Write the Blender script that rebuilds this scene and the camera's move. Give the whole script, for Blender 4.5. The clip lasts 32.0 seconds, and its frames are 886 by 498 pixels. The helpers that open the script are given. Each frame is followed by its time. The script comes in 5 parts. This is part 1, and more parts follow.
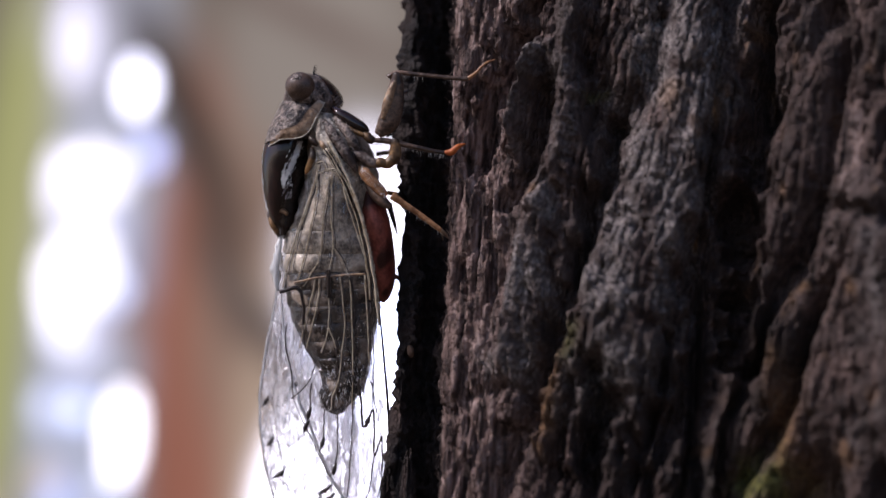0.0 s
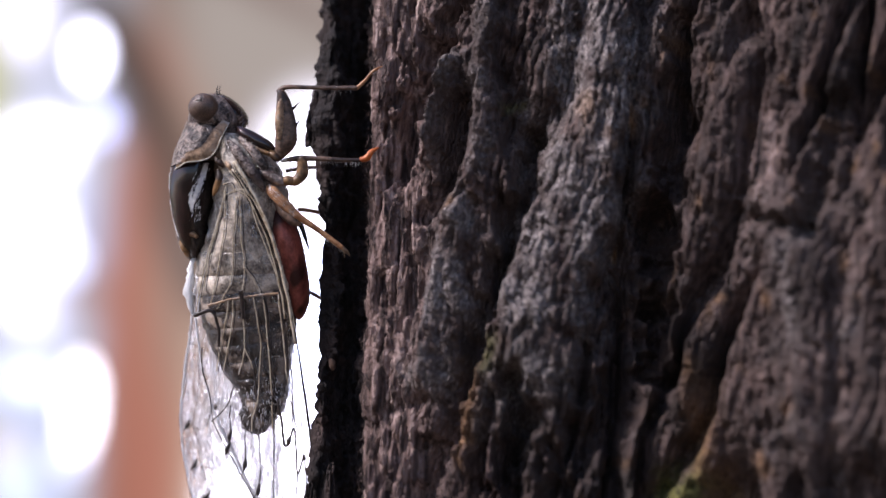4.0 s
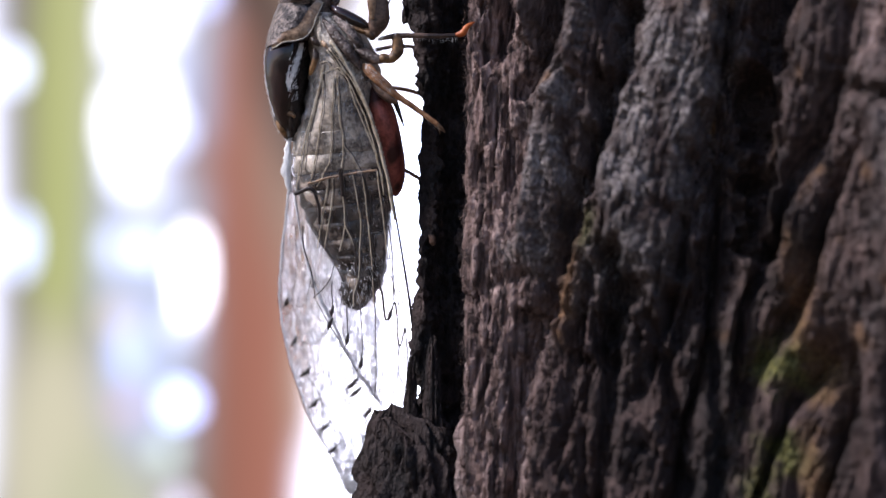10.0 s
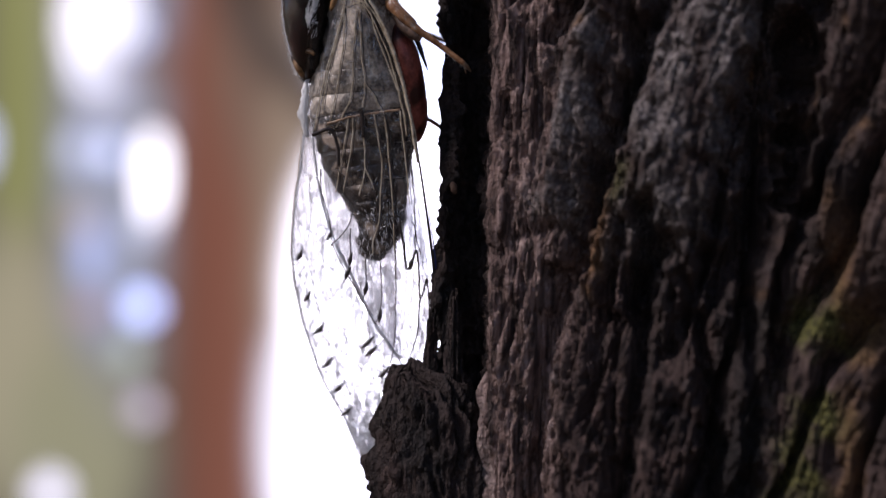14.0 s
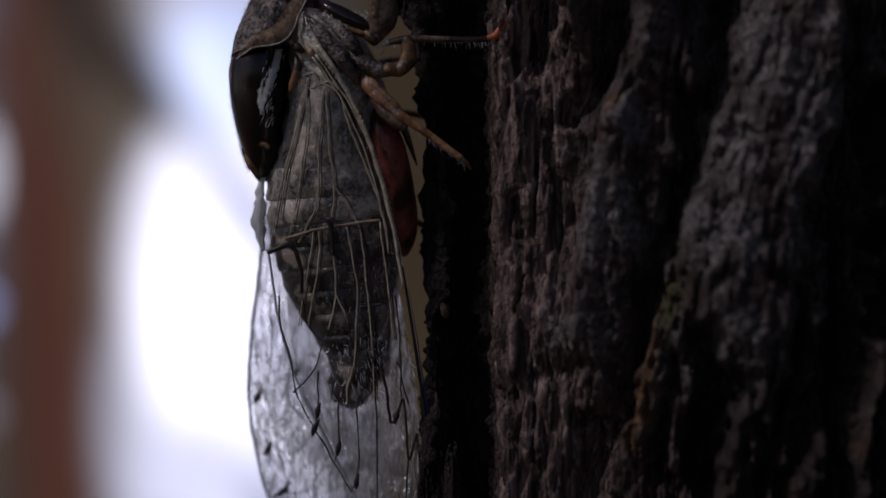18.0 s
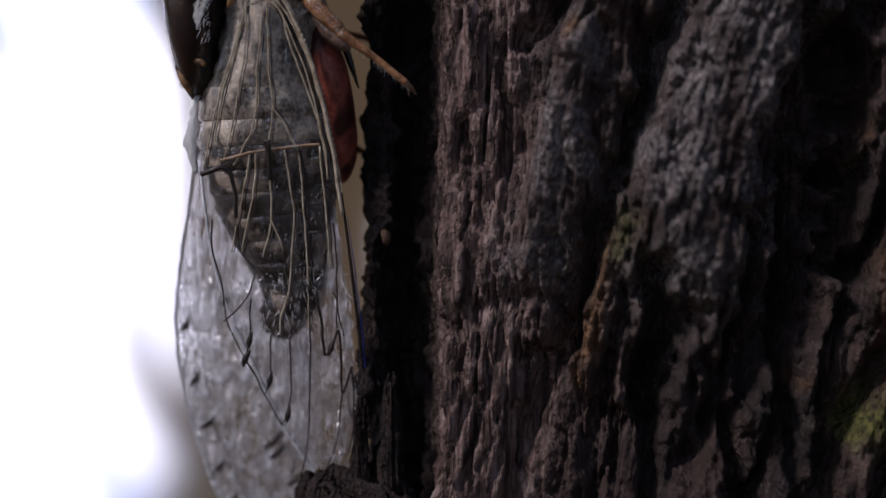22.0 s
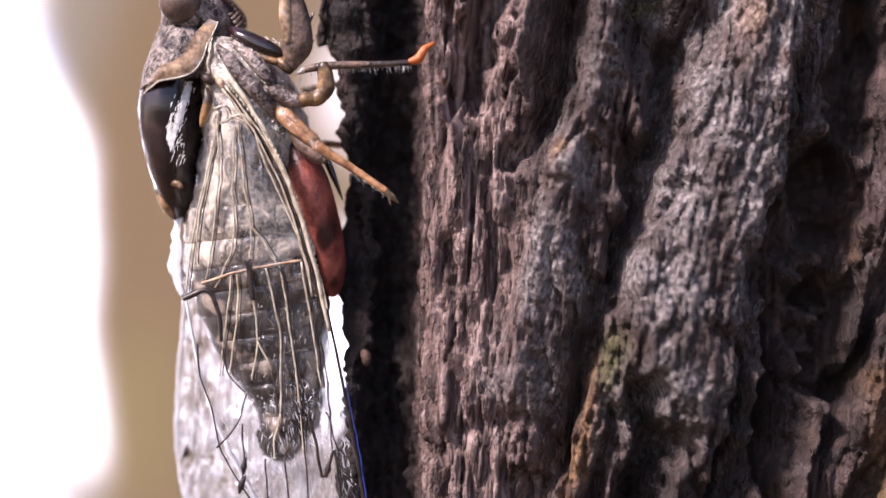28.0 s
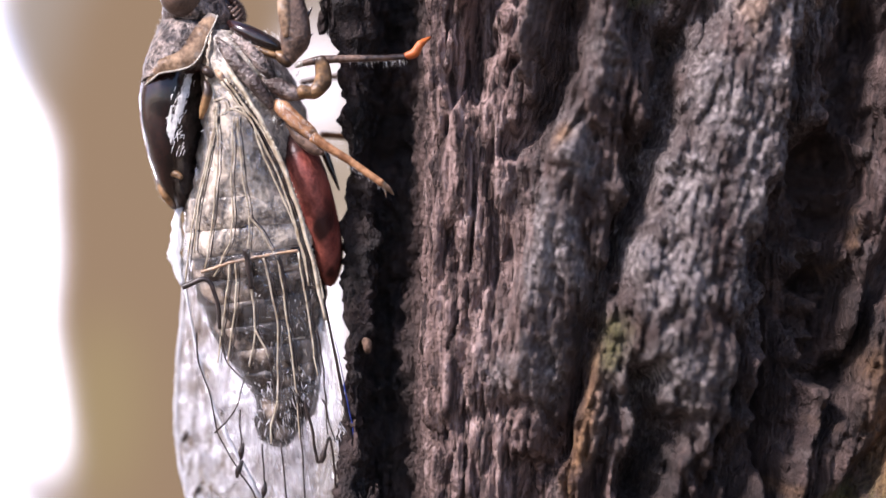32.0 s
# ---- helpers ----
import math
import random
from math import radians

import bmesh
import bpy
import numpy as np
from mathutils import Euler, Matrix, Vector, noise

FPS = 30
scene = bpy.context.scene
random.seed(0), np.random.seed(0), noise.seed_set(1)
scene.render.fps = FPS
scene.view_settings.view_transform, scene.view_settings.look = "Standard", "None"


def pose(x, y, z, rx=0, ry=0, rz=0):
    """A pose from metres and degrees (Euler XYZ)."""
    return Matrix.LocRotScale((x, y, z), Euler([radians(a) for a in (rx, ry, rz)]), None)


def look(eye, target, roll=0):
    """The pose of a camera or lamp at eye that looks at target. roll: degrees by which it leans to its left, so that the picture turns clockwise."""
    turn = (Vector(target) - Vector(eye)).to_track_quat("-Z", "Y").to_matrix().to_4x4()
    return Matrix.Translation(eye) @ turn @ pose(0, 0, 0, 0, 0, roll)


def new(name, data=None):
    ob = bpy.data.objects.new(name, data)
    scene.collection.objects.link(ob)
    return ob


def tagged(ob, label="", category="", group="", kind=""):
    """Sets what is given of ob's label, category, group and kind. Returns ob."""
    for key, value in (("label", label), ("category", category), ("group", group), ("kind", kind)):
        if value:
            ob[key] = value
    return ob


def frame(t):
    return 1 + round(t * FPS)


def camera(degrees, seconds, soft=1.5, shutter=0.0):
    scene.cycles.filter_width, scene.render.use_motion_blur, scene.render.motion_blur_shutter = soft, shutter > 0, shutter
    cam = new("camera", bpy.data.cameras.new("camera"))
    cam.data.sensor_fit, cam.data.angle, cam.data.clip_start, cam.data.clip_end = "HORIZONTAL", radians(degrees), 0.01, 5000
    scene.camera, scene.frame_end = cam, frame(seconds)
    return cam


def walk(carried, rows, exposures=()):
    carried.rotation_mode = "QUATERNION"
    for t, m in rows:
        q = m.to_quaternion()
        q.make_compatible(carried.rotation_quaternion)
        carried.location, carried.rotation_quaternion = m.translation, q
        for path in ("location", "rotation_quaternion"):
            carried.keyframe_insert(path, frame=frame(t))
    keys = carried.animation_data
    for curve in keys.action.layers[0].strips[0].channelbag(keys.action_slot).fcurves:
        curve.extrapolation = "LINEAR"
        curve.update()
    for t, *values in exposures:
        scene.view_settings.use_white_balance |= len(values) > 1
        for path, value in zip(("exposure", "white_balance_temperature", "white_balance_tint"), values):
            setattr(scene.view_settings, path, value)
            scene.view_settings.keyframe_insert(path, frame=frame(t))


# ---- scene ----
# ---------------------------------------------------------------- camera
cam = camera(32.0, 32.0, soft=1.5)
cam.data.dof.use_dof = True
cam.data.dof.focus_distance = 0.127
cam.data.dof.aperture_fstop = 12.5
PATH = [
    (0, 0.01707, -0.16369, -0.02635, 101.540, -1.782, 11.127),
    (0.5, 0.01790, -0.16323, -0.02567, 101.466, -1.496, 10.433),
    (1, 0.01933, -0.16220, -0.02581, 101.236, -1.195, 10.384),
    (1.5, 0.01824, -0.16295, -0.02543, 101.153, -0.532, 10.020),
    (2, 0.01952, -0.16359, -0.02416, 101.071, -0.304, 10.353),
    (2.5, 0.01978, -0.16344, -0.02389, 101.322, -0.529, 9.771),
    (4.5, 0.02077, -0.16367, -0.02130, 100.015, -0.810, 9.877),
    (5, 0.02067, -0.16395, -0.02156, 100.055, -1.044, 10.277),
    (5.5, 0.02086, -0.16382, -0.02157, 100.052, -1.128, 10.348),
    (6, 0.02006, -0.16332, -0.02266, 100.258, -1.240, 10.072),
    (6.5, 0.02115, -0.16284, -0.02195, 99.141, -1.169, 10.200),
    (7, 0.02136, -0.16259, -0.02258, 98.799, -0.898, 10.035),
    (7.5, 0.02112, -0.16312, -0.02166, 98.330, -0.210, 10.094),
    (8, 0.02048, -0.16360, -0.02170, 98.469, 0.361, 10.093),
    (8.5, 0.02119, -0.16406, -0.02085, 98.444, 0.205, 10.301),
    (9, 0.02131, -0.16429, -0.02029, 98.461, 0.075, 10.308),
    (9.5, 0.02211, -0.16464, -0.01978, 97.885, -0.020, 11.037),
    (10, 0.02137, -0.16471, -0.02085, 95.204, -0.448, 13.652),
    (10.5, 0.02189, -0.16546, -0.02006, 93.653, -0.011, 14.287),
    (11, 0.02234, -0.16563, -0.01825, 92.757, 0.775, 14.788),
    (11.5, 0.02126, -0.16736, -0.01640, 92.638, 1.717, 14.803),
    (12, 0.02135, -0.16806, -0.01673, 92.028, -0.542, 12.751),
    (12.5, 0.02235, -0.16785, -0.02019, 86.827, -2.065, 11.747),
    (13, 0.02229, -0.16684, -0.02042, 89.345, -1.461, 12.197),
    (13.5, 0.02008, -0.16646, -0.01920, 92.260, -1.026, 13.485),
    (15.5, -0.00099, -0.13139, -0.00592, 88.165, 0.865, 4.904),
    (16, -0.00114, -0.13104, -0.00498, 89.411, 1.139, 4.963),
    (16.5, -0.00130, -0.13000, -0.00440, 90.696, 1.276, 5.482),
    (17, -0.00134, -0.13059, -0.00433, 91.136, 1.094, 6.352),
    (18, -0.00312, -0.13119, -0.00355, 90.906, 1.343, 6.207),
    (18.5, -0.00514, -0.13118, -0.00299, 90.540, 1.077, 5.343),
    (19, -0.00606, -0.13022, -0.00289, 89.922, 0.217, 4.299),
    (19.5, -0.00642, -0.13078, -0.00275, 89.239, 0.221, 3.937),
    (20, -0.00718, -0.13052, -0.00301, 89.125, 0.281, 3.635),
    (20.5, -0.00800, -0.13037, -0.00310, 89.076, 0.011, 3.064),
    (21, -0.00888, -0.12896, -0.00400, 88.934, -0.645, 1.894),
    (21.5, -0.00979, -0.12897, -0.00452, 88.388, -0.592, 0.787),
    (22, -0.01119, -0.12869, -0.00486, 88.841, -0.165, 0.007),
    (22.5, -0.01272, -0.12755, -0.00409, 90.001, 0.217, -0.244),
    (23, -0.01447, -0.12679, -0.00342, 90.290, 0.061, -0.244),
    (23.5, -0.01483, -0.12646, -0.00299, 90.705, 0.319, -0.524),
    (24, -0.01446, -0.12662, -0.00288, 91.389, 0.258, -1.907),
    (24.5, -0.01480, -0.12639, -0.00278, 92.184, 0.186, -2.719),
    (25, -0.01461, -0.12642, -0.00289, 92.724, 0.089, -2.905),
    (25.5, -0.01470, -0.12639, -0.00310, 92.826, -0.086, -3.089),
    (27.5, -0.01655, -0.12679, -0.00174, 92.248, -0.116, -3.658),
    (28, -0.01708, -0.12652, -0.00186, 91.684, -0.156, -3.816),
    (28.5, -0.01664, -0.12643, -0.00183, 91.225, -0.190, -3.615),
    (29, -0.01707, -0.12629, -0.00201, 90.660, -0.180, -4.056),
    (29.5, -0.01723, -0.12622, -0.00233, 90.327, -0.194, -4.098),
    (30, -0.01810, -0.12620, -0.00247, 90.401, -0.169, -4.505),
    (30.5, -0.01747, -0.12613, -0.00248, 90.430, -0.321, -4.176),
    (31, -0.01772, -0.12599, -0.00269, 90.529, -0.299, -4.181),
    (31.5, -0.01833, -0.12603, -0.00288, 90.852, -0.136, -4.463),
    (32, -0.01973, -0.12645, -0.00236, 91.500, -0.037, -5.183),
]
walk(cam, [(t, pose(x, y, z, rx, ry, rz)) for t, x, y, z, rx, ry, rz in PATH],
     exposures=[(0.0, -0.4, 6200, 23), (1.0, 0.1, 6250, 25), (2.5, 0.15, 6250, 25), (6.0, 0.3, 5900, 20), (9.0, 0.3, 5950, 21), (10.0, 0.1, 5950, 20), (10.5, -0.5, 6000, 19), (11.3, -0.65, 6000, 19), (12.0, -1.1, 6000, 19), (12.5, -0.65, 6150, 21), (13.0, 0.05, 6400, 24), (15.5, -2.6, 6000, 22), (18.0, -2.45, 6000, 22), (21.0, -1.9, 6050, 21), (22.0, -1.3, 6100, 22), (24.0, -0.8, 6150, 24), (25.0, 0.2, 6400, 28), (25.5, 0.4, 6450, 28), (28.0, 0.85, 6450, 29), (29.5, 0.85, 6250, 26), (32.0, 0.85, 6200, 25)])

# ---------------------------------------------------------------- light
world = bpy.data.worlds.new("sky")
scene.world = world
world.use_nodes = True
wn = world.node_tree.nodes
sky = wn.new("ShaderNodeTexSky")
sky.sky_type, sky.sun_disc = "NISHITA", False
sky.sun_elevation, sky.sun_rotation = radians(42), radians(-122)
world.node_tree.links.new(sky.outputs[0], wn["Background"].inputs[0])
wn["Background"].inputs[1].default_value = 0.15
sun = new("sun", bpy.data.lights.new("sun", "SUN"))
sun.data.energy, sun.data.angle, sun.data.color = 4.6, radians(9), (1.0, 0.95, 0.88)
sun.matrix_world = look((-0.82, -0.52, 0.9), (0, 0, 0))

# ---------------------------------------------------------------- helpers
def material(name):
    m = bpy.data.materials.new(name)
    m.use_nodes = True
    return m, m.node_tree.nodes, m.node_tree.links, m.node_tree.nodes["Principled BSDF"]


def rgb(c):
    return (c[0], c[1], c[2], 1.0)


def grained(name, low, high, scale=900.0, stretch=(1, 1, 1), rough=0.6, bump=0.3, fine=4000.0, spec=0.4, third=None, third_scale=250.0, third_from=0.5):
    """A two-scale noise material: low to high colour, with a bump."""
    m, n, l, p = material(name)
    tc = n.new("ShaderNodeTexCoord")
    mp = n.new("ShaderNodeMapping")
    mp.inputs["Scale"].default_value = stretch
    l.new(tc.outputs["Object"], mp.inputs[0])
    a, b = n.new("ShaderNodeTexNoise"), n.new("ShaderNodeTexNoise")
    a.inputs["Scale"].default_value, b.inputs["Scale"].default_value = scale, fine
    a.inputs["Detail"].default_value, b.inputs["Detail"].default_value = 5, 3
    for t in (a, b):
        l.new(mp.outputs[0], t.inputs["Vector"])
    add = n.new("ShaderNodeMath")
    add.operation = "MULTIPLY_ADD"
    l.new(b.outputs["Fac"], add.inputs[0])
    add.inputs[1].default_value = 0.45
    l.new(a.outputs["Fac"], add.inputs[2])
    ramp = n.new("ShaderNodeValToRGB")
    ramp.color_ramp.elements[0].position, ramp.color_ramp.elements[1].position = 0.56, 0.88
    ramp.color_ramp.elements[0].color, ramp.color_ramp.elements[1].color = rgb(low), rgb(high)
    l.new(add.outputs[0], ramp.inputs[0])
    out = ramp.outputs[0]
    if third:
        c = n.new("ShaderNodeTexNoise")
        c.inputs["Scale"].default_value = third_scale
        l.new(tc.outputs["Object"], c.inputs["Vector"])
        cr = n.new("ShaderNodeValToRGB")
        cr.color_ramp.elements[0].position, cr.color_ramp.elements[1].position = third_from, third_from + 0.12
        l.new(c.outputs["Fac"], cr.inputs[0])
        mix = n.new("ShaderNodeMixRGB")
        mix.inputs[2].default_value = rgb(third)
        l.new(cr.outputs[0], mix.inputs[0])
        l.new(out, mix.inputs[1])
        out = mix.outputs[0]
    l.new(out, p.inputs["Base Color"])
    p.inputs["Roughness"].default_value = rough
    p.inputs["Specular IOR Level"].default_value = spec
    bm = n.new("ShaderNodeBump")
    bm.inputs["Strength"].default_value, bm.inputs["Distance"].default_value = bump, 0.00035
    l.new(add.outputs[0], bm.inputs["Height"])
    l.new(bm.outputs[0], p.inputs["Normal"])
    return m


def part(name, bm, mat, parent, label=""):
    me = bpy.data.meshes.new(name)
    bm.to_mesh(me)
    bm.free()
    for f in me.polygons:
        f.use_smooth = True
    me.materials.append(mat)
    ob = new(name, me)
    ob.parent = parent
    if label:
        ob["label"] = label
    return ob


def smooth_line(pts, per=5):
    """Catmull-Rom through 3D points."""
    p = [Vector(q) for q in pts]
    if len(p) < 3:
        return [p[0].lerp(p[-1], i / per) for i in range(per + 1)]
    out = []
    for i in range(len(p) - 1):
        a, b, c, d = p[max(i - 1, 0)], p[i], p[i + 1], p[min(i + 2, len(p) - 1)]
        for k in range(per):
            t = k / per
            out.append(0.5 * ((2 * b) + (c - a) * t + (2 * a - 5 * b + 4 * c - d) * t * t + (3 * b - a - 3 * c + d) * t ** 3))
    return out + [p[-1]]


def sweep(bm, pts, radii, sides=8, flat=1.0, rough=0.0):
    """A closed tube of changing radius through the points."""
    n = len(pts)
    rings = []
    up = Vector((0, 1, 0))
    for i, p in enumerate(pts):
        d = (pts[min(i + 1, n - 1)] - pts[max(i - 1, 0)]).normalized()
        a = d.cross(up)
        a = a.normalized() if a.length > 1e-4 else Vector((1, 0, 0))
        b = d.cross(a)
        k = i / (n - 1) * (len(radii) - 1)
        j = min(int(k), len(radii) - 2)
        r = radii[j] + (radii[j + 1] - radii[j]) * (k - j)
        ring = []
        for s in range(sides):
            w = 2 * math.pi * s / sides
            rr = r * (1 + rough * (random.random() - 0.5))
            ring.append(bm.verts.new(p + a * math.cos(w) * rr + b * math.sin(w) * rr * flat))
        rings.append(ring)
    for r0, r1 in zip(rings, rings[1:]):
        for s in range(sides):
            bm.faces.new((r0[s], r0[(s + 1) % sides], r1[(s + 1) % sides], r1[s]))
    bm.faces.new(rings[0][::-1])
    bm.faces.new(rings[-1])
    return bm


def ball(bm, centre, radii, turn=None, seg=20, rings=14, lump=0.0, freq=600.0):
    made = bmesh.ops.create_uvsphere(bm, u_segments=seg, v_segments=rings, radius=1.0)["verts"]
    m = (turn or Matrix.Identity(3))
    for v in made:
        q = Vector((v.co.x * radii[0], v.co.y * radii[1], v.co.z * radii[2]))
        if lump:
            q *= 1 + lump * noise.noise(q * freq + Vector(centre) * 700)
        v.co = Vector(centre) + m @ q
    return bm


# gradient noise on arrays
_rng = np.random.RandomState(11)
_perm = np.tile(_rng.permutation(256), 2)
_ang = _rng.rand(256) * 2 * np.pi


def pn(u, v, seed=0):
    u, v = u + seed * 17.31, v + seed * 9.77
    i, j = np.floor(u).astype(int), np.floor(v).astype(int)
    fu, fv = u - i, v - j

    def dot(di, dj):
        g = _ang[_perm[(_perm[(i + di) & 255] + j + dj) & 255]]
        return np.cos(g) * (fu - di) + np.sin(g) * (fv - dj)
    su, sv = fu ** 3 * (fu * (fu * 6 - 15) + 10), fv ** 3 * (fv * (fv * 6 - 15) + 10)
    a = dot(0, 0) + su * (dot(1, 0) - dot(0, 0))
    b = dot(0, 1) + su * (dot(1, 1) - dot(0, 1))
    return (a + sv * (b - a)) * 1.5


def fbm(u, v, seed=0, octaves=4):
    return sum(pn(u * 2 ** k, v * 2 ** k, seed + k * 3) / 2 ** k for k in range(octaves))

# ---------------------------------------------------------------- materials
def bark_material():
    m, n, l, p = material("bark")
    tc = n.new("ShaderNodeTexCoord")

    def tex(scale, stretch, detail=6):
        mp = n.new("ShaderNodeMapping")
        mp.inputs["Scale"].default_value = stretch
        mp.inputs["Rotation"].default_value = (0, radians(-9), 0)
        l.new(tc.outputs["Object"], mp.inputs[0])
        t = n.new("ShaderNodeTexNoise")
        t.inputs["Scale"].default_value, t.inputs["Detail"].default_value = scale, detail
        l.new(mp.outputs[0], t.inputs["Vector"])
        return t.outputs["Fac"]

    def ramp(fac, *stops):
        r = n.new("ShaderNodeValToRGB")
        while len(r.color_ramp.elements) < len(stops):
            r.color_ramp.elements.new(0.5)
        for e, (pos, c) in zip(r.color_ramp.elements, stops):
            e.position, e.color = pos, rgb(c)
        l.new(fac, r.inputs[0])
        return r.outputs[0]

    def mix(fac, a, b, mode="MIX"):
        x = n.new("ShaderNodeMixRGB")
        x.blend_type = mode
        for s, v in zip(x.inputs, (fac, a, b)):
            if isinstance(v, (float, tuple)):
                s.default_value = v if isinstance(v, float) else rgb(v)
            else:
                l.new(v, s)
        return x.outputs[0]

    def attr(name):
        a = n.new("ShaderNodeAttribute")
        a.attribute_name = name
        return a.outputs["Fac"]
    fibre, speck, cloud = tex(1500, (1, 1, 0.12)), tex(2600, (1, 1, 0.8)), tex(160, (1, 1, 0.5))
    base = ramp(fibre, (0.32, (0.014, 0.009, 0.008)), (0.5, (0.055, 0.034, 0.029)), (0.7, (0.16, 0.105, 0.09)))
    base = mix(ramp(cloud, (0.42, (0, 0, 0)), (0.62, (1, 1, 1))), base, (0.052, 0.034, 0.029))
    rust = ramp(fibre, (0.38, (0.045, 0.030, 0.027)), (0.53, (0.23, 0.153, 0.132)), (0.70, (0.46, 0.345, 0.31)))
    base = mix(attr("rust"), base, rust)
    grey = ramp(speck, (0.34, (0.06, 0.05, 0.05)), (0.52, (0.165, 0.140, 0.132)), (0.70, (0.37, 0.325, 0.305)))
    base = mix(attr("lichen"), base, grey)
    ochre = ramp(speck, (0.35, (0.12, 0.06, 0.03)), (0.65, (0.34, 0.19, 0.09)))
    base = mix(attr("ochre"), base, ochre)
    # this mask carries the shade of the strip and lower bark as colour
    base = mix(attr("darkening"), base, ramp(speck, (0.35, (0.006, 0.005, 0.005)), (0.7, (0.032, 0.025, 0.023))))
    green = ramp(speck, (0.35, (0.03, 0.03, 0.012)), (0.62, (0.16, 0.15, 0.045)))
    base = mix(attr("moss"), base, green)
    l.new(base, p.inputs["Base Color"])
    p.inputs["Roughness"].default_value = 0.78
    p.inputs["Specular IOR Level"].default_value = 0.25
    pits = tex(4200, (1, 1, 0.45), 3)
    crack = n.new("ShaderNodeTexVoronoi")
    crack.inputs["Scale"].default_value = 1100
    squeeze = n.new("ShaderNodeMapping")
    squeeze.inputs["Scale"].default_value = (1, 1, 0.45)
    l.new(tc.outputs["Object"], squeeze.inputs[0])
    l.new(squeeze.outputs[0], crack.inputs["Vector"])
    hgt = n.new("ShaderNodeMath")
    l.new(fibre, hgt.inputs[0])
    l.new(speck, hgt.inputs[1])
    hg2 = n.new("ShaderNodeMath")
    l.new(hgt.outputs[0], hg2.inputs[0])
    l.new(pits, hg2.inputs[1])
    hgt = n.new("ShaderNodeMath")
    hgt.operation = "MULTIPLY_ADD"
    l.new(crack.outputs["Distance"], hgt.inputs[0])
    hgt.inputs[1].default_value = -0.5
    l.new(hg2.outputs[0], hgt.inputs[2])
    bp = n.new("ShaderNodeBump")
    bp.inputs["Strength"].default_value, bp.inputs["Distance"].default_value = 1.0, 0.00045
    l.new(hgt.outputs[0], bp.inputs["Height"])
    l.new(bp.outputs[0], p.inputs["Normal"])
    return m


BARK = bark_material()

# ---------------------------------------------------------------- tree trunk
# cross-section in millimetres, round from the back of the ridge
PROFILE = [(-4, 110), (-7, 70), (-9, 40), (-12.5, 15), (-15, 0), (-16.1, -9), (-15.8, -12), (-14.2, -10.8), (-12.6, -10.6), (-11.5, -14),
           (-10.8, -18.3), (-9.5, -19), (-7, -19.4), (-5, -19.8), (-2.5, -22.3), (0.5, -24), (4, -25.5), (8, -26), (13, -24.5), (17, -22.5),
           (22, -22.5), (30, -25), (40, -28), (56, -30), (80, -25), (115, 0), (135, 50), (120, 110), (70, 145), (20, 140)]
# how far each corner of that section stands off it: to the right and towards the back
OFFSET = [(0, 0), (0, 0), (0, -2), (0, -5), (0, -7), (-0.15, -8.5), (-0.15, -6.8), (-0.2, -5.8), (-0.3, -6), (-0.35, -5),
          (-0.3, -3.7), (0, -3.8), (0, -4), (0, -4.2), (0, -3), (0, -2), (0, -0.6), (0, -0.4), (0, -1.2), (0, -2.5),
          (0, -4), (0, -5.5), (0, -5), (0, -4), (0, -2), (0, 0), (0, 0), (0, 0), (0, 0), (0, 0)]


def closed(points, per=40):
    """A smooth closed line through points of the plan."""
    p = np.array(points, float)
    t = np.linspace(0, 1, per, endpoint=False)[:, None]
    out = []
    for i in range(len(p)):
        a, b, c, d = p[i - 1], p[i], p[(i + 1) % len(p)], p[(i + 2) % len(p)]
        out.append(0.5 * ((2 * b) + (c - a) * t + (2 * a - 5 * b + 4 * c - d) * t ** 2 + (3 * b - a - 3 * c + d) * t ** 3))
    return np.concatenate(out + [p[:1]])


def outline():
    """The trunk's section, and how far round it each point lies."""
    ruler = closed(PROFILE)
    return closed(np.array(PROFILE, float) + np.array(OFFSET, float)), np.r_[0, np.cumsum(np.hypot(*np.diff(ruler, axis=0).T))]


CURVE, LENGTH = outline()


def near(s, z, line, width):
    """1 on a line of (s, z) in millimetres, falling to 0 past its width."""
    best = np.full(s.shape, 1e9)
    for (a, b), (c, d) in zip(line, line[1:]):
        dx, dz = c - a, d - b
        k = np.clip(((s - a) * dx + (z - b) * dz) / (dx * dx + dz * dz + 1e-9), 0, 1)
        best = np.minimum(best, np.hypot(s - a - k * dx, z - b - k * dz))
    return np.exp(-(best / width) ** 2)


